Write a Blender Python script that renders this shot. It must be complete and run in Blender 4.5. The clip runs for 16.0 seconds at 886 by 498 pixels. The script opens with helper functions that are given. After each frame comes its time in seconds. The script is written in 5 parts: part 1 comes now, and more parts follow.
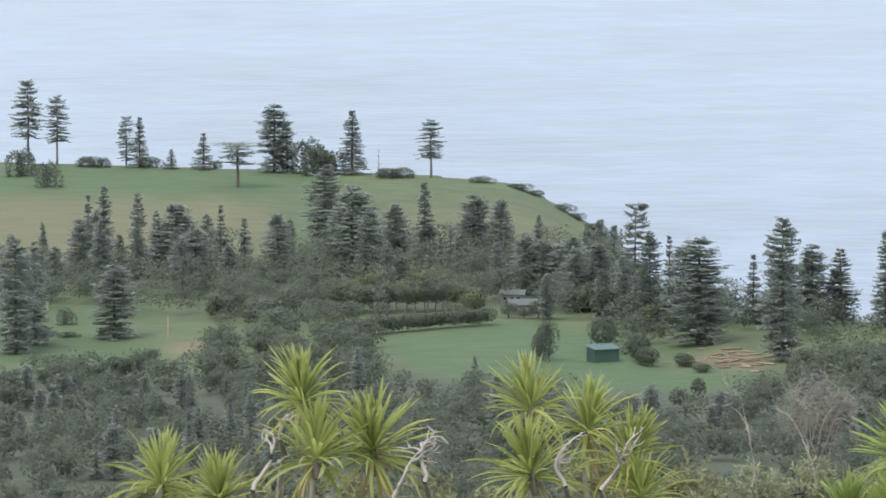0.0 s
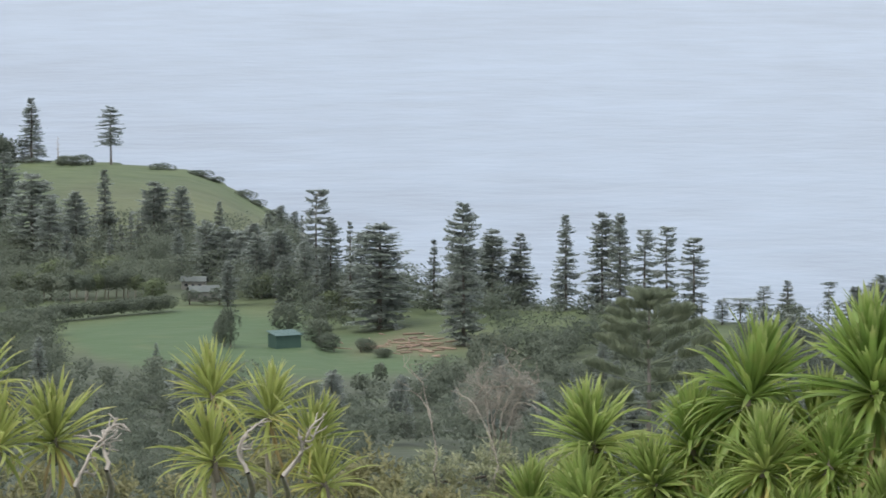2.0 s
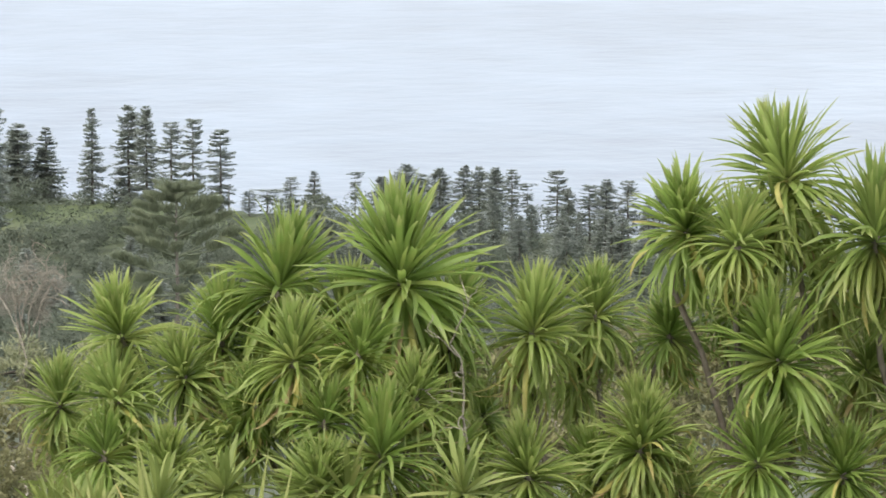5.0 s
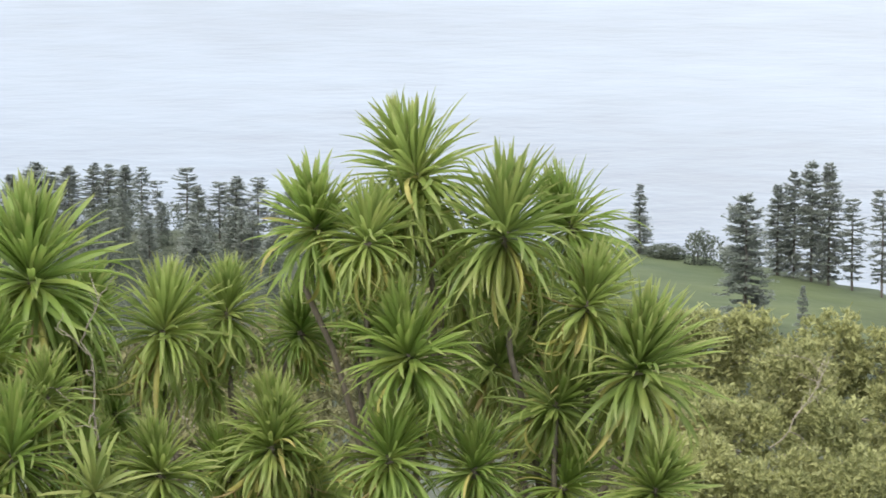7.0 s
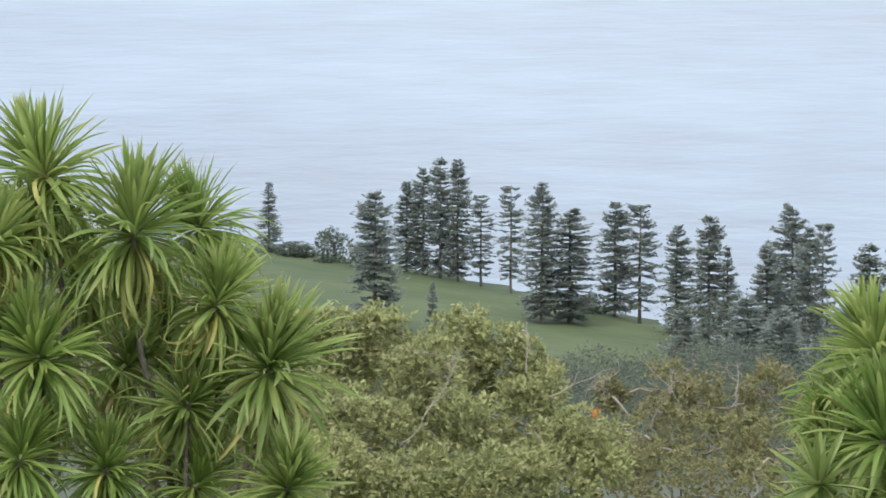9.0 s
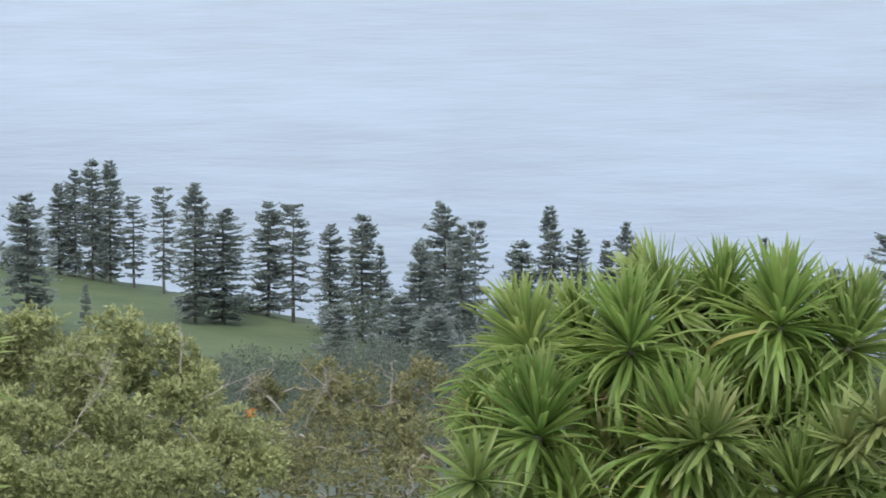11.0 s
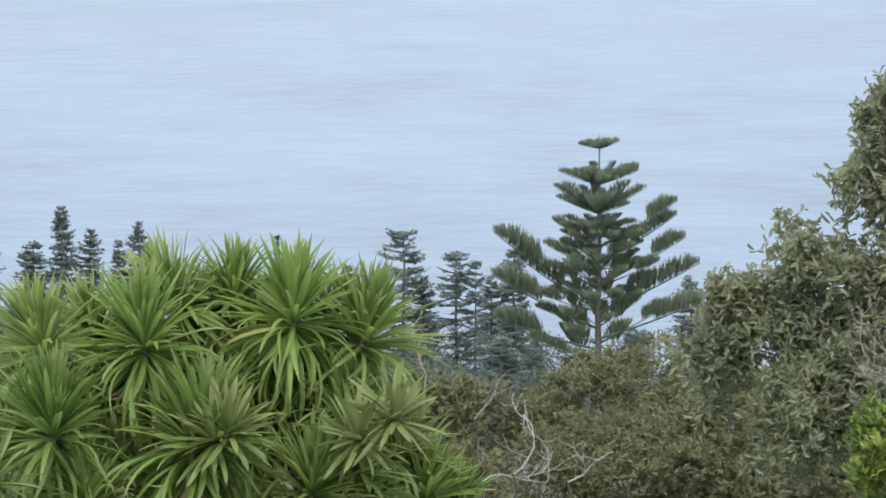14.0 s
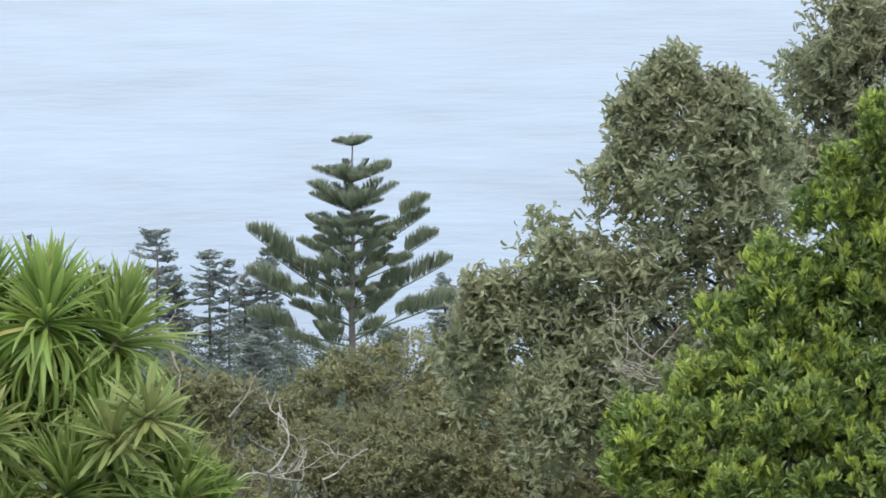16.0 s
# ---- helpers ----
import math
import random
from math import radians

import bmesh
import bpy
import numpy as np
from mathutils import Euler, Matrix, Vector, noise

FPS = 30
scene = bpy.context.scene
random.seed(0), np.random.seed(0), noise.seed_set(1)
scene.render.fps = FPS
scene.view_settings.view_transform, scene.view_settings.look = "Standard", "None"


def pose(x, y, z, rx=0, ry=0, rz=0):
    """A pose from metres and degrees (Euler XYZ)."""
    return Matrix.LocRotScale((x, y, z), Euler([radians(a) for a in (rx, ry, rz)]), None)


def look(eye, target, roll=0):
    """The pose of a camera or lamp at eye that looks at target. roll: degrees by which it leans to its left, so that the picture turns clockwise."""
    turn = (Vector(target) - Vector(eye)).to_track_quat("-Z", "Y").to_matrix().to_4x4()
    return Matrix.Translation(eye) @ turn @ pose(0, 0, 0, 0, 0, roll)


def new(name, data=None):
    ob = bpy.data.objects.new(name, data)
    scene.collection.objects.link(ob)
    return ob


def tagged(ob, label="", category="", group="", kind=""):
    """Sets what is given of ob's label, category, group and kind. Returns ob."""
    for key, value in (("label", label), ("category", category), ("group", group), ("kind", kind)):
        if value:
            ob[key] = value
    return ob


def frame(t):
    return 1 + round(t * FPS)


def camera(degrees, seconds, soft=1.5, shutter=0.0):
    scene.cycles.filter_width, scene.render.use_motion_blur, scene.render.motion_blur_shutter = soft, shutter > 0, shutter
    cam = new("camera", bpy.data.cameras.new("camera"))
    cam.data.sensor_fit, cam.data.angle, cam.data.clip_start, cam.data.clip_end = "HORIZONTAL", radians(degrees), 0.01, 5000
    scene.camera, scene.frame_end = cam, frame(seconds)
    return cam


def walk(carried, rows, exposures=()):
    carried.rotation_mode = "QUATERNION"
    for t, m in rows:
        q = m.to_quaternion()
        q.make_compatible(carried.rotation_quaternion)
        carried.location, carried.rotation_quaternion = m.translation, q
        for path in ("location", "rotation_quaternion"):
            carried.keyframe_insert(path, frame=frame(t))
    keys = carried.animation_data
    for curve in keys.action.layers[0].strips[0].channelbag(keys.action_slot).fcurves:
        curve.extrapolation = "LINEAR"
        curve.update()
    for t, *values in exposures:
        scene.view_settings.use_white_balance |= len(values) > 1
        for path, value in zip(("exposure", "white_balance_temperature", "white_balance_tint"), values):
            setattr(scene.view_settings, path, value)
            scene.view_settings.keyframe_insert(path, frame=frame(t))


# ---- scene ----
# ------------------------------------------------------------ camera
EYE = 220.0          # the lookout's eye level above the sea, metres
cam = camera(11.194, 16.0, soft=1.6, shutter=0.2)
walk(cam, [
    (0, pose(0, 0, EYE, 84.200, 0.107, 0.000)),
    (0.5, pose(0, 0, EYE, 84.186, 0.098, -0.992)),
    (1, pose(0, 0, EYE, 84.142, 0.064, -1.890)),
    (1.5, pose(0, 0, EYE, 84.098, 0.182, -2.847)),
    (2, pose(0, 0, EYE, 84.017, 0.087, -4.063)),
    (2.5, pose(0, 0, EYE, 83.945, -0.168, -5.187)),
    (3, pose(0, 0, EYE, 83.750, -0.230, -6.400)),
    (3.2, pose(0, 0, EYE, 83.612, -0.127, -6.700)),
    (5.3, pose(0, 0, EYE, 82.574, 0.152, -10.789)),
    (5.5, pose(0, 0, EYE, 82.571, 0.134, -11.261)),
    (6, pose(0, 0, EYE, 82.578, 0.042, -12.474)),
    (6.5, pose(0, 0, EYE, 82.584, -0.030, -13.576)),
    (7, pose(0, 0, EYE, 82.588, -0.048, -14.796)),
    (7.5, pose(0, 0, EYE, 82.587, -0.091, -15.982)),
    (8, pose(0, 0, EYE, 82.589, -0.035, -17.295)),
    (8.2, pose(0, 0, EYE, 82.582, 0.014, -17.802)),
    (10.3, pose(0, 0, EYE, 82.578, -0.080, -22.211)),
    (10.5, pose(0, 0, EYE, 82.570, 0.038, -22.712)),
    (11, pose(0, 0, EYE, 82.568, 0.015, -23.969)),
    (11.5, pose(0, 0, EYE, 82.560, 0.020, -25.109)),
    (12, pose(0, 0, EYE, 82.555, -0.006, -26.057)),
    (12.5, pose(0, 0, EYE, 82.550, 0.060, -27.055)),
    (13, pose(0, 0, EYE, 82.546, -0.004, -28.165)),
    (13.5, pose(0, 0, EYE, 82.546, -0.033, -29.198)),
    (14, pose(0, 0, EYE, 82.552, -0.048, -30.187)),
    (14.5, pose(0, 0, EYE, 82.550, 0.005, -30.945)),
    (15, pose(0, 0, EYE, 82.541, -0.033, -31.776)),
    (15.5, pose(0, 0, EYE, 82.539, -0.011, -32.551)),
    (16, pose(0, 0, EYE, 82.526, -0.107, -33.330)),
], exposures=[
    (0, 0.14, 6450, 9), (1.5, 0.06, 6500, 9), (2.5, -0.05, 6700, 10), (3.2, -0.05, 6800, 10), (5.3, 0.4, 7000, 10), (7, 0.4, 6900, 10),
    (8.2, 0.28, 6600, 9), (10.4, 0.04, 6200, 8), (12.5, 0.0, 6100, 7), (14.5, 0.08, 6100, 7), (16, 0.25, 6200, 7),
])

# ------------------------------------------------------------ light: bright overcast over the sea
SUN_BEARING, SUN_HEIGHT = -140.0, 58.0
world = bpy.data.worlds.new("overcast_sky")
scene.world = world
world.use_nodes = True
wn, wl = world.node_tree.nodes, world.node_tree.links
sky = wn.new("ShaderNodeTexSky")
sky.sky_type, sky.sun_disc = "NISHITA", False
sky.sun_elevation, sky.sun_rotation = radians(SUN_HEIGHT), radians(SUN_BEARING)
sky.air_density, sky.dust_density = 1.0, 3.0
scaled = wn.new("ShaderNodeMix")
scaled.data_type, scaled.blend_type = "RGBA", "MULTIPLY"
scaled.inputs[0].default_value = 1.0
scaled.inputs[7].default_value = (0.11, 0.11, 0.11, 1)
wl.new(sky.outputs[0], scaled.inputs[6])
cloud = wn.new("ShaderNodeTexNoise")
cloud.inputs["Scale"].default_value, cloud.inputs["Detail"].default_value = 2.2, 4.0
ramp = wn.new("ShaderNodeValToRGB")
ramp.color_ramp.elements[0].position, ramp.color_ramp.elements[0].color = 0.3, (0.765, 0.83, 0.965, 1)
ramp.color_ramp.elements[1].position, ramp.color_ramp.elements[1].color = 0.75, (1.0, 1.02, 1.075, 1)
wl.new(cloud.outputs[0], ramp.inputs[0])
veil = wn.new("ShaderNodeMix")
veil.data_type = "RGBA"
veil.inputs[0].default_value = 0.82
wl.new(scaled.outputs[2], veil.inputs[6])
wl.new(ramp.outputs[0], veil.inputs[7])
wl.new(veil.outputs[2], wn["Background"].inputs[0])
wn["Background"].inputs[1].default_value = 1.8
sun = new("sun", bpy.data.lights.new("sun", "SUN"))
sun.data.energy, sun.data.angle, sun.data.color = 2.0, radians(14), (1.0, 0.96, 0.9)
sun.matrix_world = look((900 * math.sin(radians(SUN_BEARING)), 900 * math.cos(radians(SUN_BEARING)), 900 * math.tan(radians(SUN_HEIGHT))), (0, 0, 0))


# ------------------------------------------------------------ materials
def material(name, low, high, rough=0.7, grain=3.0, bump=0.2, see_through=0.0, per_object=0.0, per_island=0.0,
             spot=None, spot_amount=0.0, spot_scale=0.5, sheen=0.3, tip=None, haze_sheen=0.0):
    """A surface that wanders between two colours, with grain, relief, piece-to-piece change and stains of a third colour."""
    m = bpy.data.materials.new(name)
    m.use_nodes = True
    n, l = m.node_tree.nodes, m.node_tree.links
    bsdf, out = n["Principled BSDF"], n["Material Output"]
    tc = n.new("ShaderNodeTexCoord")
    fine = n.new("ShaderNodeTexNoise")
    fine.inputs["Scale"].default_value, fine.inputs["Detail"].default_value = grain, 5.0
    wide = n.new("ShaderNodeTexNoise")
    wide.inputs["Scale"].default_value, wide.inputs["Detail"].default_value = grain * 0.13, 2.0
    for x in (fine, wide):
        l.new(tc.outputs["Object"], x.inputs["Vector"])
    fac = n.new("ShaderNodeMath")
    fac.operation = "ADD"
    l.new(fine.outputs[0], fac.inputs[0])
    l.new(wide.outputs[0], fac.inputs[1])
    last = fac.outputs[0]
    span = 1.0
    for amount, node, socket in ((per_object, "ShaderNodeObjectInfo", "Random"), (per_island, "ShaderNodeNewGeometry", "Random Per Island")):
        if amount:
            src, mul = n.new(node), n.new("ShaderNodeMath")
            mul.operation = "MULTIPLY_ADD"
            mul.inputs[1].default_value = amount
            l.new(src.outputs[socket], mul.inputs[0])
            l.new(last, mul.inputs[2])
            last = mul.outputs[0]
            span += amount * 0.5
    ramp = n.new("ShaderNodeMapRange")
    ramp.inputs["From Min"].default_value, ramp.inputs["From Max"].default_value = 0.62 + (span - 1) * 0.35, 1.38 + (span - 1) * 1.65
    l.new(last, ramp.inputs["Value"])
    mix = n.new("ShaderNodeMix")
    mix.data_type = "RGBA"
    mix.inputs[6].default_value, mix.inputs[7].default_value = (*low, 1), (*high, 1)
    l.new(ramp.outputs[0], mix.inputs[0])
    colour = mix.outputs[2]
    if spot:
        sn, sr, sm = n.new("ShaderNodeTexNoise"), n.new("ShaderNodeMapRange"), n.new("ShaderNodeMix")
        sn.inputs["Scale"].default_value, sn.inputs["Detail"].default_value = spot_scale, 6.0
        l.new(tc.outputs["Object"], sn.inputs["Vector"])
        sr.inputs["From Min"].default_value, sr.inputs["From Max"].default_value = 0.5, 0.7
        sr.inputs["To Max"].default_value = spot_amount
        l.new(sn.outputs[0], sr.inputs["Value"])
        sm.data_type = "RGBA"
        sm.inputs[7].default_value = (*spot, 1)
        l.new(sr.outputs[0], sm.inputs[0])
        l.new(colour, sm.inputs[6])
        colour = sm.outputs[2]
    if tip:  # withered leaf ends
        at, ar, am = n.new("ShaderNodeAttribute"), n.new("ShaderNodeMapRange"), n.new("ShaderNodeMix")
        at.attribute_name = "along"
        ar.inputs["From Min"].default_value, ar.inputs["From Max"].default_value = 0.76, 1.0
        ar.inputs["To Max"].default_value = 0.55
        l.new(at.outputs["Fac"], ar.inputs["Value"])
        am.data_type = "RGBA"
        am.inputs[7].default_value = (*tip, 1)
        l.new(ar.outputs[0], am.inputs[0])
        l.new(colour, am.inputs[6])
        colour = am.outputs[2]
    l.new(colour, bsdf.inputs["Base Color"])
    bsdf.inputs["Roughness"].default_value = rough
    bsdf.inputs["Specular IOR Level"].default_value = sheen
    # pale surface sheen that imitates distance haze on far needles
    bsdf.inputs["Sheen Weight"].default_value, bsdf.inputs["Sheen Roughness"].default_value = haze_sheen, 0.6
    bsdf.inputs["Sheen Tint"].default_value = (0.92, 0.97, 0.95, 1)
    if bump:
        bm = n.new("ShaderNodeBump")
        bm.inputs["Strength"].default_value, bm.inputs["Distance"].default_value = bump, 0.3 / grain
        l.new(fine.outputs[0], bm.inputs["Height"])
        l.new(bm.outputs[0], bsdf.inputs["Normal"])
    if see_through:
        tr, ms = n.new("ShaderNodeBsdfTranslucent"), n.new("ShaderNodeMixShader")
        l.new(colour, tr.inputs["Color"])
        ms.inputs[0].default_value = see_through
        l.new(bsdf.outputs[0], ms.inputs[1])
        l.new(tr.outputs[0], ms.inputs[2])
        l.new(ms.outputs[0], out.inputs["Surface"])
    return m


# distance haze is put into these colours: paler and greyer than real needles
PINE_HAZED = material("haze_pale_needles", (0.17, 0.205, 0.175), (0.275, 0.31, 0.255), 0.9, 0.4, 0, 0.55, 0.3, 0.15, haze_sheen=0.6)
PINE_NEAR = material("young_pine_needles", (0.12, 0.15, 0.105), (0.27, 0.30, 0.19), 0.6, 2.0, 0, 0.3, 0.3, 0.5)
BARK = material("grey_bark", (0.07, 0.06, 0.05), (0.17, 0.15, 0.125), 0.9, 4.0, 0.6)
PINE_BARK = material("scaly_brown_grey_bark", (0.11, 0.10, 0.085), (0.24, 0.215, 0.185), 0.9, 3.0, 0.7)
BARK_PALE = material("bleached_bark", (0.17, 0.145, 0.115), (0.39, 0.35, 0.29), 0.85, 6.0, 0.6)
# leaf colour of far woods, bushes and hedges, with grey-blue haze mixed in
CANOPY = material("haze_greyed_leaves", (0.115, 0.14, 0.11), (0.175, 0.20, 0.15), 0.95, 0.05, 0, 0.5, 0.3, 0.1, sheen=0.1)
SCRUB = material("olive_scrub_leaves", (0.14, 0.16, 0.065), (0.55, 0.56, 0.255), 0.55, 1.2, 0, 0.45, 0.2, 0.9, (0.26, 0.22, 0.10), 0.2, 0.5)
BROADLEAF = material("dull_olive_leaves", (0.118, 0.138, 0.08), (0.47, 0.48, 0.285), 0.42, 0.9, 0, 0.52, 0.2, 0.7, (0.31, 0.26, 0.14), 0.4, 0.7, sheen=0.6)
DULL = material("dull_brownish_leaves", (0.10, 0.108, 0.055), (0.34, 0.325, 0.165), 0.55, 1.5, 0, 0.45, 0.2, 0.9, (0.24, 0.20, 0.09), 0.4, 0.7)
BRIGHT = material("fresh_green_leaves", (0.065, 0.105, 0.03), (0.26, 0.335, 0.085), 0.42, 2.0, 0, 0.42, 0.2, 0.8, (0.42, 0.48, 0.14), 0.6, 2.2, sheen=0.5)
NEW_LEAF = material("new_yellow_green_leaves", (0.26, 0.34, 0.06), (0.50, 0.56, 0.13), 0.42, 2.0, 0, 0.5, 0.2, 0.5, sheen=0.5)
SWORD_PALE = material("yellow_green_sword_leaf", (0.185, 0.24, 0.062), (0.48, 0.52, 0.17), 0.45, 2.5, 0.1, 0.5, 0.5, 0.5, (0.42, 0.36, 0.13), 0.4, 1.6, sheen=0.4, tip=(0.48, 0.45, 0.22))
SWORD_WARM = material("olive_sword_leaf", (0.135, 0.21, 0.05), (0.385, 0.475, 0.14), 0.45, 2.5, 0.1, 0.5, 0.5, 0.5, (0.38, 0.34, 0.12), 0.4, 1.6, sheen=0.4, tip=(0.44, 0.43, 0.19))
SWORD = material("sword_leaf_green", (0.115, 0.195, 0.042), (0.32, 0.43, 0.11), 0.45, 2.5, 0.1, 0.5, 0.5, 0.5, (0.38, 0.35, 0.11), 0.45, 1.6, sheen=0.4, tip=(0.42, 0.42, 0.18))
THIN = material("thin_scrub_leaves", (0.10, 0.105, 0.045), (0.38, 0.36, 0.165), 0.55, 1.2, 0, 0.4, 0.2, 0.9, (0.22, 0.16, 0.09), 0.5, 0.6)
SWORD_OLD = material("yellowing_sword_leaf", (0.28, 0.29, 0.08), (0.50, 0.46, 0.15), 0.5, 2.5, 0.1, 0.3, 0.9, 0, (0.30, 0.20, 0.09), 0.6, 2.0, tip=(0.42, 0.30, 0.15))
SWORD_DEAD = material("dead_sword_leaf", (0.24, 0.18, 0.085), (0.46, 0.36, 0.18), 0.8, 3.0, 0.3, 0.2, 0.8)
BLEACHED = material("sun_bleached_wood", (0.24, 0.215, 0.18), (0.46, 0.42, 0.37), 0.85, 8.0, 0.5)
STEM = material("ringed_grey_stem", (0.08, 0.065, 0.05), (0.22, 0.19, 0.15), 0.85, 12.0, 0.7)
ORANGE = material("orange_dead_leaves", (0.45, 0.14, 0.02), (0.60, 0.24, 0.04), 0.7, 8.0, 0, 0.2, 0, 0.5)
SHED_GREEN = material("green_sheet_metal", (0.03, 0.062, 0.05), (0.042, 0.08, 0.062), 0.6, 0.8, 0.1)
ROOF_PALE = material("pale_roof_sheet", (0.05, 0.095, 0.085), (0.085, 0.135, 0.125), 0.6, 0.6, 0.1)
ROOF_GREY = material("grey_roof_sheet", (0.09, 0.105, 0.10), (0.14, 0.155, 0.145), 0.9, 0.6, 0.1, sheen=0.1)
WALL_PALE = material("pale_house_wall", (0.19, 0.19, 0.17), (0.27, 0.265, 0.24), 0.8, 0.8, 0.1)
TIMBER = material("cut_timber", (0.15, 0.105, 0.08), (0.36, 0.27, 0.20), 0.8, 1.5, 0.3, 0, 0.6)
GLASS_DARK = material("dark_window_pane", (0.02, 0.025, 0.03), (0.03, 0.035, 0.04), 0.1, 1.0, 0)


# ------------------------------------------------------------ helpers for building
def raw_mesh(name, verts, faces, mat, smooth=False, normals=None):
    """A mesh from arrays of corners and of equal-sided faces; normals: one for each corner, for soft leafy masses."""
    verts, faces = np.asarray(verts, np.float32), np.asarray(faces, np.int32)
    me = bpy.data.meshes.new(name)
    k = faces.shape[1]
    me.vertices.add(len(verts))
    me.vertices.foreach_set("co", verts.ravel())
    me.loops.add(faces.size)
    me.loops.foreach_set("vertex_index", faces.ravel())
    me.polygons.add(len(faces))
    me.polygons.foreach_set("loop_start", np.arange(len(faces), dtype=np.int32) * k)
    me.polygons.foreach_set("use_smooth", np.full(len(faces), smooth))
    me.update(calc_edges=True)
    me.materials.append(mat)
    if normals is not None:
        me.normals_split_custom_set_from_vertices([tuple(q) for q in normals])
    return me


def part(name, me, parent, label="", kind=""):
    """Links a mesh as one part under a thing or a part."""
    ob = new(name, me)
    ob.parent = parent
    return tagged(ob, label, "", "", kind)


def thing(name, place, label, category, group="", kind="", data=None):
    ob = new(name, data)
    ob.location = place
    return tagged(ob, label, category, group, kind)


def polar(b, r, z):
    return Vector((r * math.sin(radians(b)), r * math.cos(radians(b)), z))


def sight(b, drop, r):
    """The place at bearing b and range r that lies drop degrees under eye level."""
    return polar(b, r, EYE - r * math.tan(radians(drop)))


def on_ground(b, r):
    return polar(b, r, float(ground_z(b, r)))


def unit(a):
    a = np.asarray(a, float)
    return a / np.maximum(np.linalg.norm(a, axis=-1, keepdims=True), 1e-9)


def blades(p, d, up, length, width, fold=0.25):
    """Folded diamond leaves: corners and triangles. p: foot, d: direction, up: the side that the upper face looks to."""
    p, d = np.asarray(p, float), unit(d)
    side = unit(np.cross(d, up))
    nrm = np.cross(side, d)
    length, width = np.broadcast_to(length, len(p))[:, None], np.broadcast_to(width, len(p))[:, None]
    mid = p + d * length * 0.45
    v = np.stack([p, mid - side * width * 0.5 + nrm * width * fold, p + d * length, mid + side * width * 0.5 + nrm * width * fold], 1)
    i = np.arange(len(p))[:, None] * 4
    f = np.concatenate([i + [0, 3, 2], i + [0, 2, 1]], 1).reshape(-1, 3)
    return v.reshape(-1, 3), f


def oval_leaves(p, d, up, length, width, fold=0.2, widest=0.55):
    """Oval pointed leaves folded on the midrib and drooping at the tip: corners and triangles."""
    p, d = np.asarray(p, float), unit(d)
    side = unit(np.cross(d, up))
    nrm = np.cross(side, d)
    length, width = np.broadcast_to(length, len(p))[:, None], np.broadcast_to(width, len(p))[:, None]
    mid = p + d * length * widest
    out = [p]
    for at, w in ((widest * 0.55, 0.4), (widest * 1.35, 0.42)):
        for sg in (-1, 1):
            out.append(p + d * length * min(at, 0.86) + side * sg * width * w + nrm * width * fold)
    out += [mid, p + d * length - nrm * length * 0.14]
    i = np.arange(len(p))[:, None] * 7
    f = np.concatenate([i + q for q in ([0, 5, 1], [1, 5, 3], [3, 5, 6], [0, 2, 5], [2, 4, 5], [4, 6, 5])], 1).reshape(-1, 3)
    return np.stack(out, 1).reshape(-1, 3), f


def tube(points, radii, sides=6):
    """A bent, tapering round limb: corners and triangles."""
    pts = np.asarray([tuple(q) for q in points], float)
    t = unit(np.gradient(pts, axis=0))
    ref = np.array([0.31, 0.17, 0.93]) if abs(t[0] @ np.array([0, 0, 1.0])) < 0.9 else np.array([1.0, 0.1, 0])
    a = unit(np.cross(t, ref))
    b = np.cross(t, a)
    w = np.linspace(0, 2 * np.pi, sides, endpoint=False)
    v = pts[:, None] + (np.cos(w)[None, :, None] * a[:, None] + np.sin(w)[None, :, None] * b[:, None]) * np.asarray(radii, float)[:, None, None]
    f = []
    for i in range(len(pts) - 1):
        for j in range(sides):
            q = i * sides + j, i * sides + (j + 1) % sides, (i + 1) * sides + (j + 1) % sides, (i + 1) * sides + j
            f += [(q[0], q[1], q[2]), (q[0], q[2], q[3])]
    e = (len(pts) - 1) * sides
    f += [(e, e + j, e + j + 1) for j in range(1, sides - 1)]
    return v.reshape(-1, 3), np.array(f)


def join(pieces):
    vs, fs, k = [], [], 0
    for v, f in pieces:
        vs.append(v)
        fs.append(np.asarray(f) + k)
        k += len(v)
    return np.concatenate(vs), np.concatenate(fs)


def box(cx, cy, cz, sx, sy, sz):
    v = [(cx + x * sx / 2, cy + y * sy / 2, cz + z * sz / 2) for x in (-1, 1) for y in (-1, 1) for z in (-1, 1)]
    q = [(0, 1, 3, 2), (4, 6, 7, 5), (0, 4, 5, 1), (2, 3, 7, 6), (0, 2, 6, 4), (1, 5, 7, 3)]
    return np.array(v), np.array([t for a, b, c, d in q for t in ((a, b, c), (a, c, d))])


# ------------------------------------------------------------ land and sea
# coast: bearing, range and height of the cliff edge
COAST_B = [-60, -5.6, -2.75, -0.17, 0.83, 1.26, 1.55, 2.12, 2.5, 3.6, 5.4, 7.3, 12.6, 17.3, 19.35, 21.5, 23, 31, 40, 90]
COAST_R = [2300, 2060, 2030, 2000, 1985, 1975, 1965, 1950, 1560, 1480, 1470, 1400, 1300, 1200, 1180, 1150, 1130, 1050, 1000, 1400]
COAST_Z = [60, 52, 51, 50, 48, 43, 38, 28, 44, 49, 48, 52, 55, 65, 61, 56, 51, 50, 51, 60]
FALL_R = [0, 4, 16, 40, 100, 200, 400, 700, 950, 1150, 1400, 1700, 2600]
FALL_Z = [218.3, 217.9, 215.5, 209.5, 198, 178, 138, 95, 66, 54, 47, 46, 60]


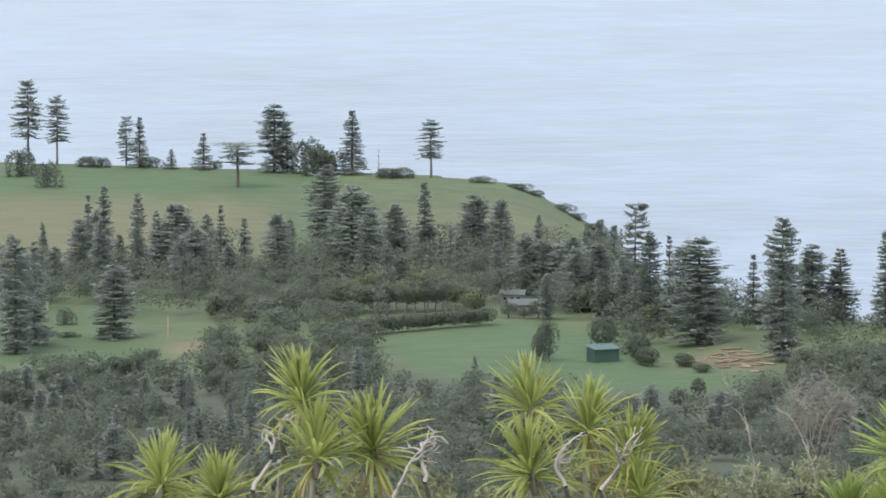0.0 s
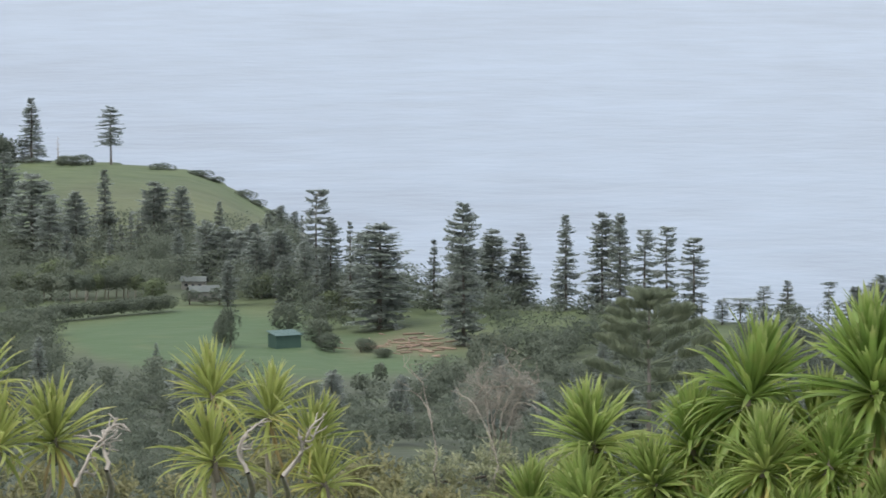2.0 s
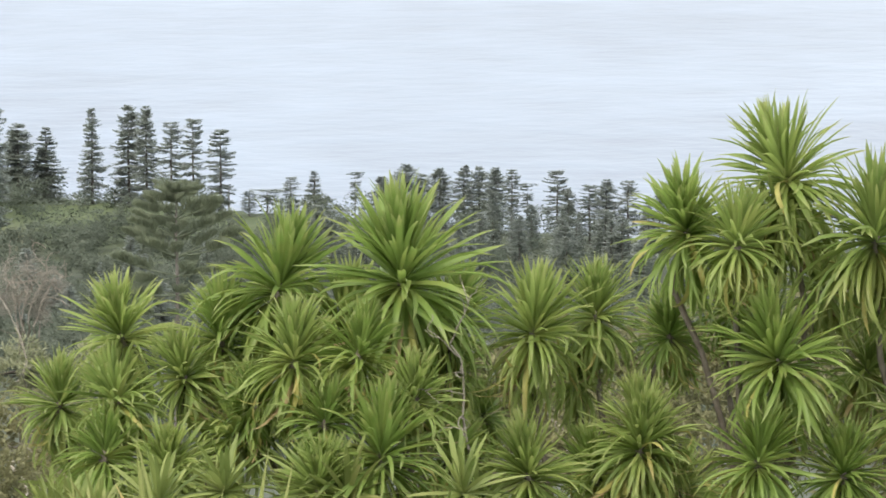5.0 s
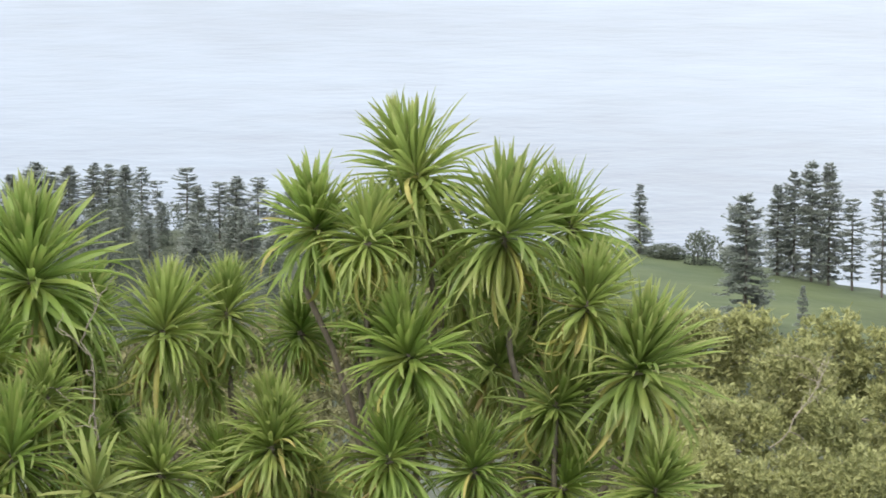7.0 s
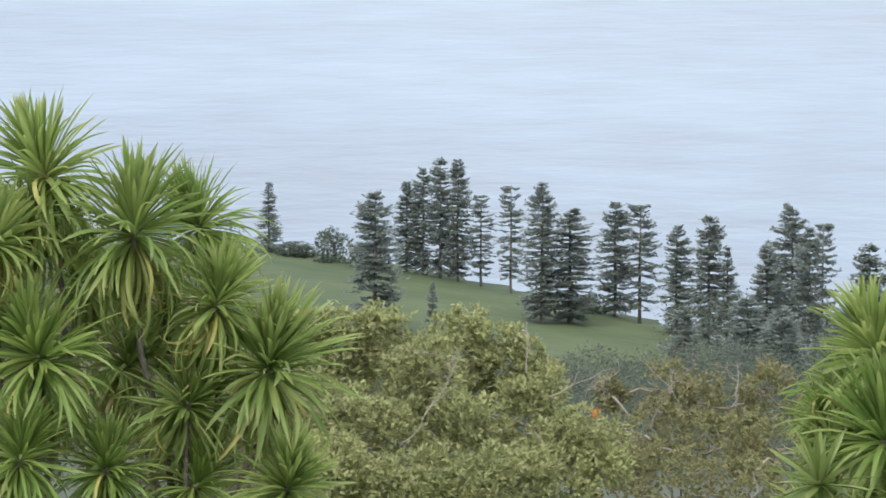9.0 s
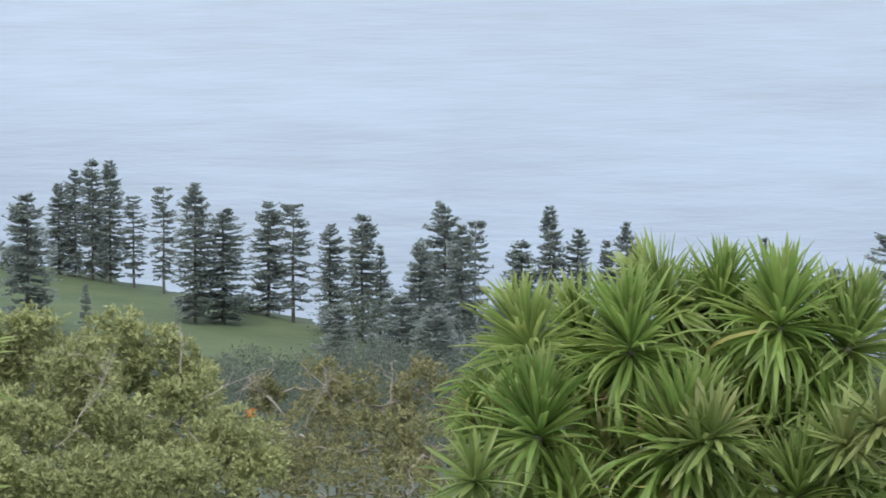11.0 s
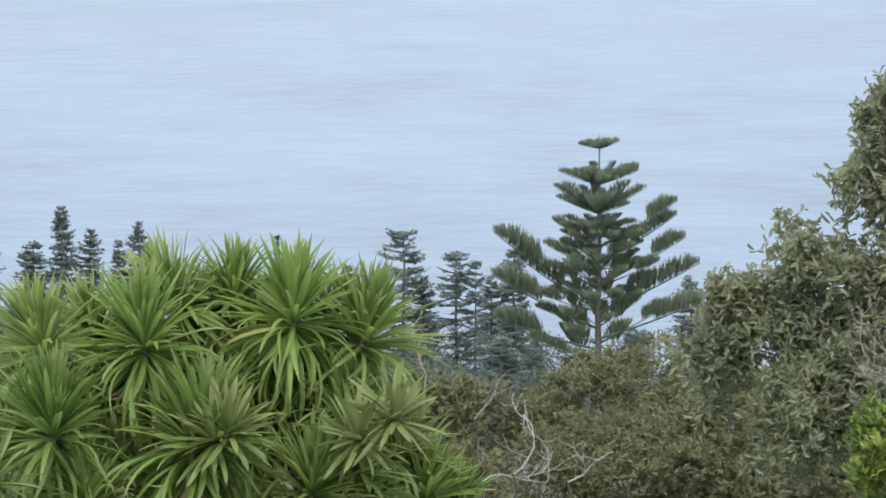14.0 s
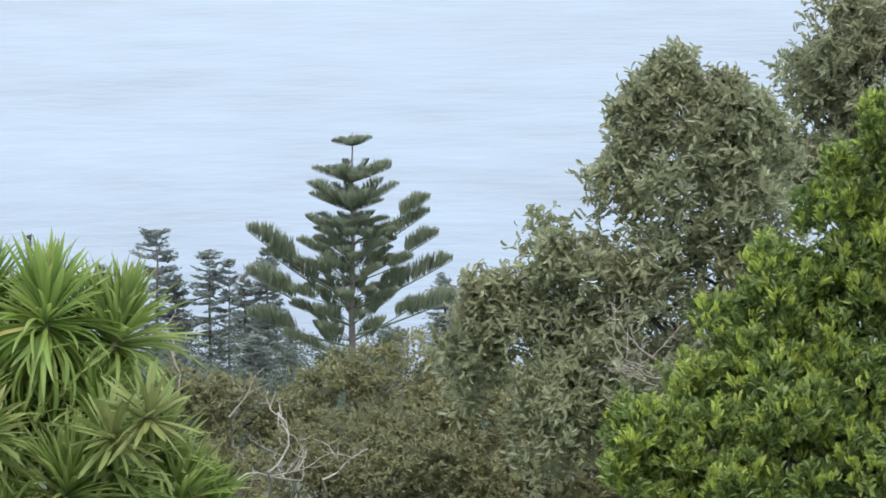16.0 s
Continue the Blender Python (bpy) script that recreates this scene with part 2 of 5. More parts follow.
def ground_z(b, r):
    """Height of the land at bearing b (degrees) and range r (metres)."""
    b, r = np.asarray(b, float), np.asarray(r, float)
    er, ez = np.interp(b, COAST_B, COAST_R), np.interp(b, COAST_B, COAST_Z)
    z = np.interp(r, FALL_R, FALL_Z)
    spur = np.clip((b - 14) / 5, 0, 1) * np.exp(-((r - 105) / 55) ** 2) * 2.0
    k = np.clip((r - er + 330) / 310, 0, 1)
    k = k * k * (3 - 2 * k)
    z = (z + spur) * (1 - k) + ez * k
    x, y = r * np.sin(np.radians(b)), r * np.cos(np.radians(b))
    roll = 1.6 * np.sin(x / 71 + 1.3 * np.sin(y / 160)) + 1.1 * np.sin(y / 53 + x / 90)
    z = z + roll * np.clip((r - 500) / 500, 0, 1) * (1 - k)
    drop = np.clip((r - er) / 34, 0, 1)
    return z * (1 - drop) - 6 * drop


rng = np.random.default_rng(7)
BEARINGS = np.concatenate([np.arange(-180, -60, 6), np.arange(-60, -7, 1.5), np.arange(-7, 41.01, 0.12), np.arange(42.5, 90, 1.5), np.arange(90, 179, 6)])
RANGES = np.concatenate([[0.0], np.geomspace(1, 900, 64), np.arange(910, 2120, 8.5), np.arange(2130, 2420, 20)])
bb, rr = np.meshgrid(BEARINGS, RANGES, indexing="ij")
zz = ground_z(bb, rr)
gx, gy = rr * np.sin(np.radians(bb)), rr * np.cos(np.radians(bb))
gv = np.stack([gx, gy, zz], -1).reshape(-1, 3)
nb, nr = bb.shape
ci, ri = np.meshgrid(np.arange(nb), np.arange(nr - 1), indexing="ij")
here, there = (ci * nr + ri).ravel(), ((ci + 1) % nb * nr + ri).ravel()
gf = np.stack([here, here + 1, there + 1, there], 1)


def patch(b0, b1, r0, r1, soft_b=0.12, soft_r=14):
    """1 inside a stretch of land, softly 0 outside it."""
    wob = 0.18 * np.sin(rr / 37.0) + 0.1 * np.sin(bb * 9.0)
    step = lambda v, s: 1 / (1 + np.exp(-np.clip(v / s, -40, 40)))
    return step(bb + wob - b0, soft_b) * step(b1 - bb - wob, soft_b) * step(rr - r0 + 8 * np.sin(bb * 7), soft_r) * step(r1 - rr - 8 * np.sin(bb * 5), soft_r)


# open fields: bearings, ranges of the near and of the far edge
CLIFF_FIELD = ([-0.85, -0.7, -0.3, 0.3, 0.7, 1.26, 1.6, 2.4, 3.4, 3.9, 4.5], [1380, 1366, 1312, 1288, 1272, 1258, 1250, 1262, 1272, 1290, 1335],
               [1386, 1400, 1412, 1437, 1450, 1460, 1425, 1400, 1385, 1375, 1368])
SMALL_FIELD = ([-6.8, -5.36, -4.72, -4.43, -4.3, -3.7, -3.0], [1385, 1366, 1352, 1350, 1358, 1376, 1398], [1500, 1506, 1521, 1522, 1450, 1432, 1424])


def field(shape, soft_b=0.05, soft_r=5):
    bs, near, far = shape
    step = lambda v, w: 1 / (1 + np.exp(-np.clip(v / w, -40, 40)))
    wob = 2.5 * np.sin(bb * 11) + 1.5 * np.sin(bb * 29)
    return step(bb - bs[0], soft_b) * step(bs[-1] - bb, soft_b) * step(rr - np.interp(bb, bs, near) + wob, soft_r) * step(np.interp(bb, bs, far) + wob - rr, soft_r)


def in_field(b, r, h=0.0):
    """Whether a tree of height h at this place stands on an open field or hides it."""
    return any(bs[0] < b < bs[-1] and np.interp(b, bs, near) - h * 6.4 < r < np.interp(b, bs, far) for bs, near, far in (CLIFF_FIELD, SMALL_FIELD))


GRASS = material("pasture", (0.048, 0.072, 0.034), (0.098, 0.122, 0.054), 0.9, 0.06, 0.3)
n, l = GRASS.node_tree.nodes, GRASS.node_tree.links
base = n["Principled BSDF"].inputs["Base Color"].links[0].from_socket
for attr, tone in (("mown", (0.056, 0.092, 0.04)), ("dry", (0.115, 0.11, 0.06)), ("scrub", (0.055, 0.066, 0.042)), ("bare", (0.17, 0.13, 0.08))):
    a, mx = n.new("ShaderNodeAttribute"), n.new("ShaderNodeMix")
    a.attribute_name = attr
    mx.data_type = "RGBA"
    ns = n.new("ShaderNodeTexNoise")
    ns.inputs["Scale"].default_value, ns.inputs["Detail"].default_value = 0.08, 5
    tcn = n.new("ShaderNodeTexCoord")
    l.new(tcn.outputs["Object"], ns.inputs["Vector"])
    mr = n.new("ShaderNodeMapRange")
    mr.inputs["From Min"].default_value, mr.inputs["From Max"].default_value = 0.2, 0.45
    l.new(ns.outputs[0], mr.inputs["Value"])
    mu = n.new("ShaderNodeMath")
    mu.operation = "MULTIPLY"
    l.new(a.outputs["Fac"], mu.inputs[0])
    l.new(mr.outputs[0], mu.inputs[1])
    mx.inputs[7].default_value = (*tone, 1)
    l.new(mu.outputs[0], mx.inputs[0])
    l.new(base, mx.inputs[6])
    base = mx.outputs[2]
l.new(base, n["Principled BSDF"].inputs["Base Color"])

land = raw_mesh("ground", gv, gf, GRASS, True)  # a ring of quads closes round the lookout
cover = {
    "mown": np.clip(field(CLIFF_FIELD) + patch(-6.5, -1.5, 1905, 2030) * 0.9 + field(SMALL_FIELD) * 0.7, 0, 1),
    "dry": np.clip(patch(-7, -2.4, 1600, 1880) * 0.9 + patch(-1, 2.2, 1640, 1900) * 0.35, 0, 1),
    "scrub": (1 - np.clip(field(CLIFF_FIELD) + field(SMALL_FIELD), 0, 1)) * np.clip(patch(-8, 9, 45, 1330) + patch(9, 45, 45, 1010) + patch(8, 15.5, 1000, 1400) + patch(23.5, 45, 900, 1200) + patch(-3.2, 2.5, 1500, 1640), 0, 1),
    "bare": patch(2.9, 4.5, 1330, 1375, 0.2, 8) * 0.65 + patch(-3.6, -2.95, 1390, 1424, 0.06, 5) * 0.7,
}
for key, val in cover.items():
    land.attributes.new(key, "FLOAT", "POINT").data.foreach_set("value", val.astype(np.float32).ravel())
tagged(new("ground", land), "grassy island hillside and coastal pasture falling to cliffs", "ground", kind="structure")

WATER = bpy.data.materials.new("sea_water")
WATER.use_nodes = True
n, l = WATER.node_tree.nodes, WATER.node_tree.links
wb = n["Principled BSDF"]
tcn = n.new("ShaderNodeTexCoord")
mp = n.new("ShaderNodeMapping")
mp.inputs["Rotation"].default_value = (0, 0, radians(-14))
mp.inputs["Scale"].default_value = (1.1, 0.9, 1.0)
l.new(tcn.outputs["Object"], mp.inputs["Vector"])
swell, broad_streaks = n.new("ShaderNodeTexNoise"), n.new("ShaderNodeTexNoise")
swell.inputs["Scale"].default_value, swell.inputs["Detail"].default_value = 0.016, 6.0
broad_streaks.inputs["Scale"].default_value, broad_streaks.inputs["Detail"].default_value = 0.0025, 3.0
for x in (swell, broad_streaks):
    l.new(mp.outputs[0], x.inputs["Vector"])
ripple = n.new("ShaderNodeTexNoise")
ripple.inputs["Scale"].default_value, ripple.inputs["Detail"].default_value = 0.045, 4.0
l.new(tcn.outputs["Object"], ripple.inputs["Vector"])
addn = n.new("ShaderNodeMath")
addn.operation = "ADD"
l.new(swell.outputs[0], addn.inputs[0])
l.new(broad_streaks.outputs[0], addn.inputs[1])
mr = n.new("ShaderNodeMapRange")
mr.inputs["From Min"].default_value, mr.inputs["From Max"].default_value = 0.7, 1.3
l.new(addn.outputs[0], mr.inputs["Value"])
# light and dark streaks of sky reflection, partly painted into the water's base colour
cm = n.new("ShaderNodeMix")
cm.data_type = "RGBA"
cm.inputs[6].default_value, cm.inputs[7].default_value = (0.065, 0.095, 0.13, 1), (0.13, 0.18, 0.235, 1)
l.new(mr.outputs[0], cm.inputs[0])
l.new(cm.outputs[2], wb.inputs["Base Color"])
wb.inputs["Roughness"].default_value, wb.inputs["IOR"].default_value = 0.3, 1.333
bm = n.new("ShaderNodeBump")
bm.inputs["Strength"].default_value, bm.inputs["Distance"].default_value = 0.32, 3.0
rs = n.new("ShaderNodeMath")
rs.operation = "MULTIPLY_ADD"
rs.inputs[1].default_value = 0.8
l.new(ripple.outputs[0], rs.inputs[0])
l.new(swell.outputs[0], rs.inputs[2])
l.new(rs.outputs[0], bm.inputs["Height"])
l.new(bm.outputs[0], wb.inputs["Normal"])
ang = np.linspace(0, 2 * np.pi, 97)[:-1]
sr_ = np.array([900.0, 1800.0, 3600.0, 9000.0, 26000.0])
sv = np.stack([np.outer(sr_, np.cos(ang)), np.outer(sr_, np.sin(ang)), np.zeros((5, 96))], -1).reshape(-1, 3)
sf = [(i * 96 + j, (i + 1) * 96 + j, (i + 1) * 96 + (j + 1) % 96, i * 96 + (j + 1) % 96) for i in range(4) for j in range(96)]
tagged(new("water", raw_mesh("water", sv, sf, WATER, True)), "calm pale blue-grey ocean with low swell", "sea", kind="structure")


# ------------------------------------------------------------ tall island pines
def pine_meshes(style, seed, light=1.0):
    """Trunk and tiered crown of a pine 1 m high and 1 m wide at its widest. Styles: 0 young cone, 1 narrow spire, 2 old and open
    with a flat top plate, 3 flat umbrella, 4 dense old column with a blunt or flat top, 5 round crown on a bare trunk."""
    g = np.random.default_rng(seed)
    low, tiers, gap, dense = {0: (0.04, 20, 0.0, 60), 1: (0.06, 26, 0.05, 56), 2: (0.16, 19, 0.2, 60), 3: (0.5, 9, 0.1, 70), 4: (0.07, 30, 0.08, 60), 5: (0.36, 16, 0.06, 62)}[style]
    plate = g.uniform(0.3, 0.46)  # width of the topmost tier of old trees
    p, d, nrm, ln, limbs = [], [], [], [], []
    lean = g.uniform(0.72, 1.08, 9)  # some sides of the crown stay short
    for k in range(tiers):
        s = k / (tiers - 1)
        wide = {0: 1.04 - s, 1: (1 - s) ** 0.8 * 0.92 + 0.08, 5: math.sin(0.9 + 1.9 * s), 3: 0.55 + 0.45 * s,
                2: 0.75 + 0.25 * math.sin(2.6 * s) if s < 0.6 else 0.98 - 0.5 * (s - 0.6) / 0.4,
                4: min(1, 0.72 + 0.9 * s) if s < 0.33 else 1 - 0.6 * ((s - 0.33) / 0.67) ** 1.7 - 0.2 * max(0.0, s - 0.9) / 0.1}[style]
        if style == 2 and k == tiers - 1:
            wide = plate
        tier_rad = max(0.07, wide) * 0.5 * g.uniform(0.82, 1.1)
        z0 = low + (0.975 - low) * s + g.normal(0, 0.16) * (1 - low) / tiers * (k < tiers - 1)
        flat = style in (2, 3) and k == tiers - 1
        for j in range(9 if tier_rad > 0.17 else 7):
            if g.random() < gap and not flat:
                continue
            a = g.uniform(0, 2 * np.pi)
            ra = tier_rad * (g.uniform(0.85, 1.05) if flat else g.uniform(0.55, 1.1) * lean[int(a / 6.2832 * 9) % 9])
            z = z0 + g.normal(0, 0.16) * (1 - low) / tiers * (not flat)
            rise = ra * 0.38 * (-0.1 if flat else -0.25 + 0.55 * s ** 1.8 + g.normal(0, 0.12))
            out = np.array([math.cos(a), math.sin(a), 0])
            side = np.cross(out, (0, 0, 1))
            m = int(dense * 0.6 * light)
            t = g.uniform(0.12, 1, m) ** 0.75 if style != 2 else g.uniform(0.3, 1, m) ** 0.8
            fan = (0.035 + 0.12 * ra) * np.sqrt(t)
            q = out * (ra * t)[:, None] + side * (g.normal(0, 0.75, m) * fan)[:, None] + np.array([0, 0, 1]) * (z + rise * t - 0.008 * np.sin(3.1 * t) + 0.006 * t ** 3 + g.normal(0, 0.0035, m))[:, None]
            p.append(q)
            d.append(out * 0.5 + side * g.normal(0, 0.8, (m, 1)) + np.array([0, 0, 1]) * g.uniform(-0.05, 0.10, (m, 1)))
            nrm.append(unit(out * 0.55 + (0, 0, 0.75) + g.normal(0, 0.22, (m, 3))))
            ln.append(g.uniform(0.036, 0.082, m) * light ** -0.4 * (0.65 + 0.35 * min(1, ra * 3)))
            limbs.append(tube([out * 0.0 + (0, 0, z), out * ra * 0.5 + (0, 0, z + rise * 0.4), out * ra * 0.95 + (0, 0, z + rise)], [0.008, 0.005, 0.002], 3))
    nrm, ln = np.concatenate(nrm), np.concatenate(ln)
    v, f = blades(np.concatenate(p), np.concatenate(d), np.array([0, 0, 1]) + g.normal(0, 0.3, (len(ln), 3)), ln, ln * g.uniform(0.34, 0.6, len(ln)), 0.1)
    vn = np.repeat(nrm, 4, 0)
    back = (np.cross(v[f[:, 1]] - v[f[:, 0]], v[f[:, 2]] - v[f[:, 0]]) * vn[f[:, 0]]).sum(1) < 0
    f[back] = f[back][:, [0, 2, 1]]
    crown = join([(v, f)] + limbs)
    vn = np.concatenate([vn, unit(crown[0][len(v):] * (1, 1, 0) + (0, 0, 0.1))])
    bend = [(g.normal(0, 0.006), g.normal(0, 0.006), h) for h in (0, 0.25, 0.5, 0.75, 0.98)]
    bend[0] = (0, 0, -0.03)
    trunk = tube(bend, [0.04, 0.03, 0.024, 0.015, 0.003], 7)
    return raw_mesh("pine_trunk", *trunk, BARK, True), raw_mesh("pine_crown", *crown, PINE_HAZED, True, vn)


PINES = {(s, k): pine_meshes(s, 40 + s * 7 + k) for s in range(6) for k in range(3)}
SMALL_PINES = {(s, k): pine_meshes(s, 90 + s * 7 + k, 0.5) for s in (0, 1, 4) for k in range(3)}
PINE_LABELS = ["young cone-shaped dark island pine", "narrow dark spire of island pine", "tall old island pine with gappy tiers",
               "bare-trunked pine with flat umbrella top", "dense old blunt-topped island pine", "round-crowned pine with a bare trunk"]


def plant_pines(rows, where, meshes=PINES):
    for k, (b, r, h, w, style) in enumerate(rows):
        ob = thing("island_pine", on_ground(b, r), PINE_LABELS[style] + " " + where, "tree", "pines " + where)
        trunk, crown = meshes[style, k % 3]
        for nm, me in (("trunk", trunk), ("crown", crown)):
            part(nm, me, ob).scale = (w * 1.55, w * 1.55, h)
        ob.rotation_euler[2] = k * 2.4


HEADLAND_PINES = [
    (-5.26, 2042, 38.1, 11.2, 5), (-4.9, 2039, 31.5, 9.2, 5),
    (-4.03, 2030, 23.3, 6.6, 2), (-3.86, 2028, 23.0, 8.1, 1),
    (-3.46, 2023, 8.9, 6.6, 0), (-3.05, 2019, 16.4, 9.6, 0),
    (-2.62, 1935, 19.4, 14.0, 3), (-2.15, 2009, 30.1, 14.6, 4),
    (-1.99, 2007, 22.8, 10.0, 1), (-1.16, 1998, 28.7, 12.0, 1),
    (-0.16, 1986, 25.6, 9.6, 5),
]
VALLEY_PINES = [
    (-5.45, 1405, 37.0, 11.5, 4), (-5.2, 1425, 33.0, 9.4, 1),
    (-4.52, 1640, 29.4, 8.6, 0), (-4.32, 1630, 33.8, 9.8, 1),
    (-3.89, 1640, 30.3, 9.4, 1), (-3.41, 1660, 24.7, 15.6, 4),
    (-3.17, 1600, 21.2, 12.0, 4), (-2.84, 1640, 26.4, 7.4, 0),
    (-2.12, 1620, 25.0, 10.1, 4), (-1.51, 1720, 32.2, 13.3, 4),
    (-1.17, 1640, 32.7, 16.4, 4), (-0.61, 1620, 28.1, 10.5, 4),
    (-0.24, 1680, 29.8, 9.7, 1), (0.38, 1650, 27.6, 12.8, 4),
    (0.73, 1640, 26.8, 10.2, 4), (1.21, 1640, 20.6, 6.2, 1),
    (-4.2, 1433, 23.5, 12.5, 4), (-0.94, 1610, 27.2, 10.1, 4),
    (0.39, 1280, 8.3, 4.2, 0),
]
POINT_PINES = [
    (2.26, 1510, 27.0, 3.8, 0), (2.44, 1490, 41.2, 8.9, 2),
    (2.62, 1480, 30.7, 7.8, 4), (2.87, 1460, 30.3, 7.7, 0),
    (3.25, 1402, 33.3, 17.5, 4), (3.94, 1450, 22.4, 7.6, 0),
    (4.31, 1351, 43.1, 11.5, 4), (4.68, 1455, 25.5, 10.5, 4),
    (5.04, 1458, 24.2, 12.8, 1), (1.62, 1530, 22.3, 11.5, 4),
    (1.26, 1560, 19.2, 11.7, 4), (1.98, 1500, 22.5, 10.3, 4),
    (5.62, 1448, 31.1, 9.4, 1), (6.08, 1431, 32.4, 8.9, 4),
    (6.31, 1423, 32.7, 7.5, 4), (6.62, 1411, 28.2, 7.9, 2),
    (6.9, 1401, 29.5, 7.4, 2), (7.25, 1388, 26.6, 8.3, 2),
]
SHORE_PINES = [
    (7.61, 1380, 7.8, 4.8, 2), (7.84, 1376, 8.7, 6.5, 3),
    (8.14, 1370, 12.9, 4.8, 2), (8.44, 1365, 15.0, 9.9, 0),
    (8.96, 1355, 15.8, 3.4, 3), (9.3, 1348, 14.9, 6.7, 4),
    (9.61, 1343, 18.7, 8.7, 4), (9.81, 1339, 16.1, 7.0, 4),
    (10.04, 1334, 18.5, 7.7, 4), (10.35, 1329, 19.4, 6.6, 4),
    (10.54, 1325, 19.4, 6.3, 4), (10.76, 1320, 19.8, 6.9, 4),
    (10.96, 1310, 20.3, 4.9, 2), (11.16, 1310, 16.0, 3.6, 3),
    (11.54, 1300, 20.7, 6.8, 2), (11.68, 1290, 16.3, 4.8, 4),
    (11.95, 1290, 17.3, 6.8, 2), (12.17, 1285, 19.4, 7.1, 4),
    (12.44, 1280, 19.5, 6.1, 2),
]
HILL_PINES = [
    (17.31, 1186, 18.4, 6.8, 1), (18.67, 1067, 33.8, 10.5, 4),
    (19.07, 1169, 24.0, 6.7, 4), (19.28, 1167, 27.9, 6.1, 4),
    (19.5, 1164, 31.3, 6.7, 4), (19.72, 1161, 32.2, 7.0, 4),
    (20.02, 1157, 24.1, 6.1, 2), (20.4, 1151, 27.9, 6.3, 2),
    (20.8, 1105, 35.3, 8.6, 4), (21.16, 1111, 28.5, 10.6, 4),
    (21.73, 1133, 29.2, 8.2, 4), (22.05, 1129, 30.6, 8.2, 2),
    (22.52, 1122, 27.2, 7.3, 4), (22.93, 1117, 31.8, 8.7, 4),
    (23.17, 1114, 24.7, 7.2, 1), (19.4, 1020, 18.9, 4.6, 1),
]
SOUTH_PINES = [
    (23.99, 1080, 39.3, 10.0, 4), (24.38, 1090, 34.4, 5.7, 2),
    (23.67, 1070, 31.1, 8.8, 4), (24.21, 1060, 36.4, 8.0, 4),
    (24.97, 1080, 30.3, 8.9, 4), (25.33, 1080, 39.3, 7.0, 4),
    (25.69, 1080, 33.2, 7.3, 4), (26.05, 1080, 30.6, 5.4, 4),
    (26.31, 1080, 35.5, 6.2, 4), (28.07, 1050, 35.9, 6.8, 0),
    (28.97, 1050, 28.7, 6.6, 4), (29.69, 1040, 38.9, 9.9, 2),
    (29.94, 1040, 27.4, 6.0, 4), (30.36, 1040, 33.7, 8.1, 2),
    (30.61, 1040, 31.7, 5.2, 2), (30.81, 1030, 28.9, 6.7, 4),
    (31.1, 1030, 35.4, 8.0, 4), (31.39, 1020, 18.5, 7.7, 1),
    (33.37, 1020, 30.1, 8.9, 4),
]

plant_pines(HEADLAND_PINES, "on the headland")
plant_pines(VALLEY_PINES, "in the valley")
plant_pines(POINT_PINES, "by the cliff field")
plant_pines(SHORE_PINES, "along the shore")
plant_pines(HILL_PINES, "on the green slope")
plant_pines(SOUTH_PINES, "in the cliff wood")
# younger trees filling the woods between the tall ones: bearing and range bounds, number, least and greatest height
g = np.random.default_rng(23)
for b0, b1, r0, r1, count, h0, h1, where in [(-5.6, 2.2, 1560, 1700, 44, 13, 22, "in the valley"), (-5.5, 7.5, 1000, 1255, 70, 8, 15, "on the near valley side"),
                                             (8, 13.5, 1180, 1290, 52, 12, 19, "along the shore"), (22.5, 33.5, 960, 1060, 40, 15, 26, "in the cliff wood"), (1.0, 5.0, 1450, 1530, 14, 14, 22, "by the cliff field")]:
    rows = []
    for _ in range(count):
        b, h = g.uniform(b0, b1), g.uniform(h0, h1)
        r = min(g.uniform(r0, r1), np.interp(b, COAST_B, COAST_R) - 16)
        if not in_field(b, r, h):
            rows.append((b, r, h, h * g.uniform(0.26, 0.42), int(g.choice([0, 1, 4, 4, 4]))))
    plant_pines(rows, where, SMALL_PINES)


# ------------------------------------------------------------ woods and far bushes
def canopy(places, count, leaf, seed):
    """Many crowns as one set of leaves. places: x, y, z of the foot, radius, height."""
    g = np.random.default_rng(seed)
    out, normals = [], []
    for x, y, z, rad, h in places:
        lobes = g.normal(0, 0.33, (5, 3)) * (rad, rad, h * 0.18) + (0, 0, h * 0.6)
        which = g.integers(0, 5, count)
        dirs = unit(g.normal(0, 1, (count, 3)) + (0, 0, 0.35))
        pos = lobes[which] + dirs * np.array([rad * 0.62, rad * 0.62, h * 0.36]) * g.uniform(0.75, 1.08, (count, 1))
        pos[:, 2] = np.maximum(pos[:, 2], h * 0.08)
        size = leaf * g.uniform(0.6, 1.4, count)
        v, f = blades(pos + (x, y, z), dirs + g.normal(0, 0.7, (count, 3)), dirs + (0, 0, 0.6), size, size * 0.75, 0.15)
        nrm = np.repeat(unit(dirs + g.normal(0, 0.14, (count, 3))), 4, 0)
        face = np.cross(v[f[:, 1]] - v[f[:, 0]], v[f[:, 2]] - v[f[:, 0]])
        back = (face * nrm[f[:, 0]]).sum(1) < 0
        f[back] = f[back][:, [0, 2, 1]]  # every leaf shows its upper face outwards
        out.append((v, f))
        normals.append(nrm)
    return (*join(out), np.concatenate(normals))


def leafy_mass(name, places, count, leaf, seed, mat):
    v, f, nrm = canopy(places, count, leaf, seed)
    return raw_mesh(name, v, f, mat, True, nrm)


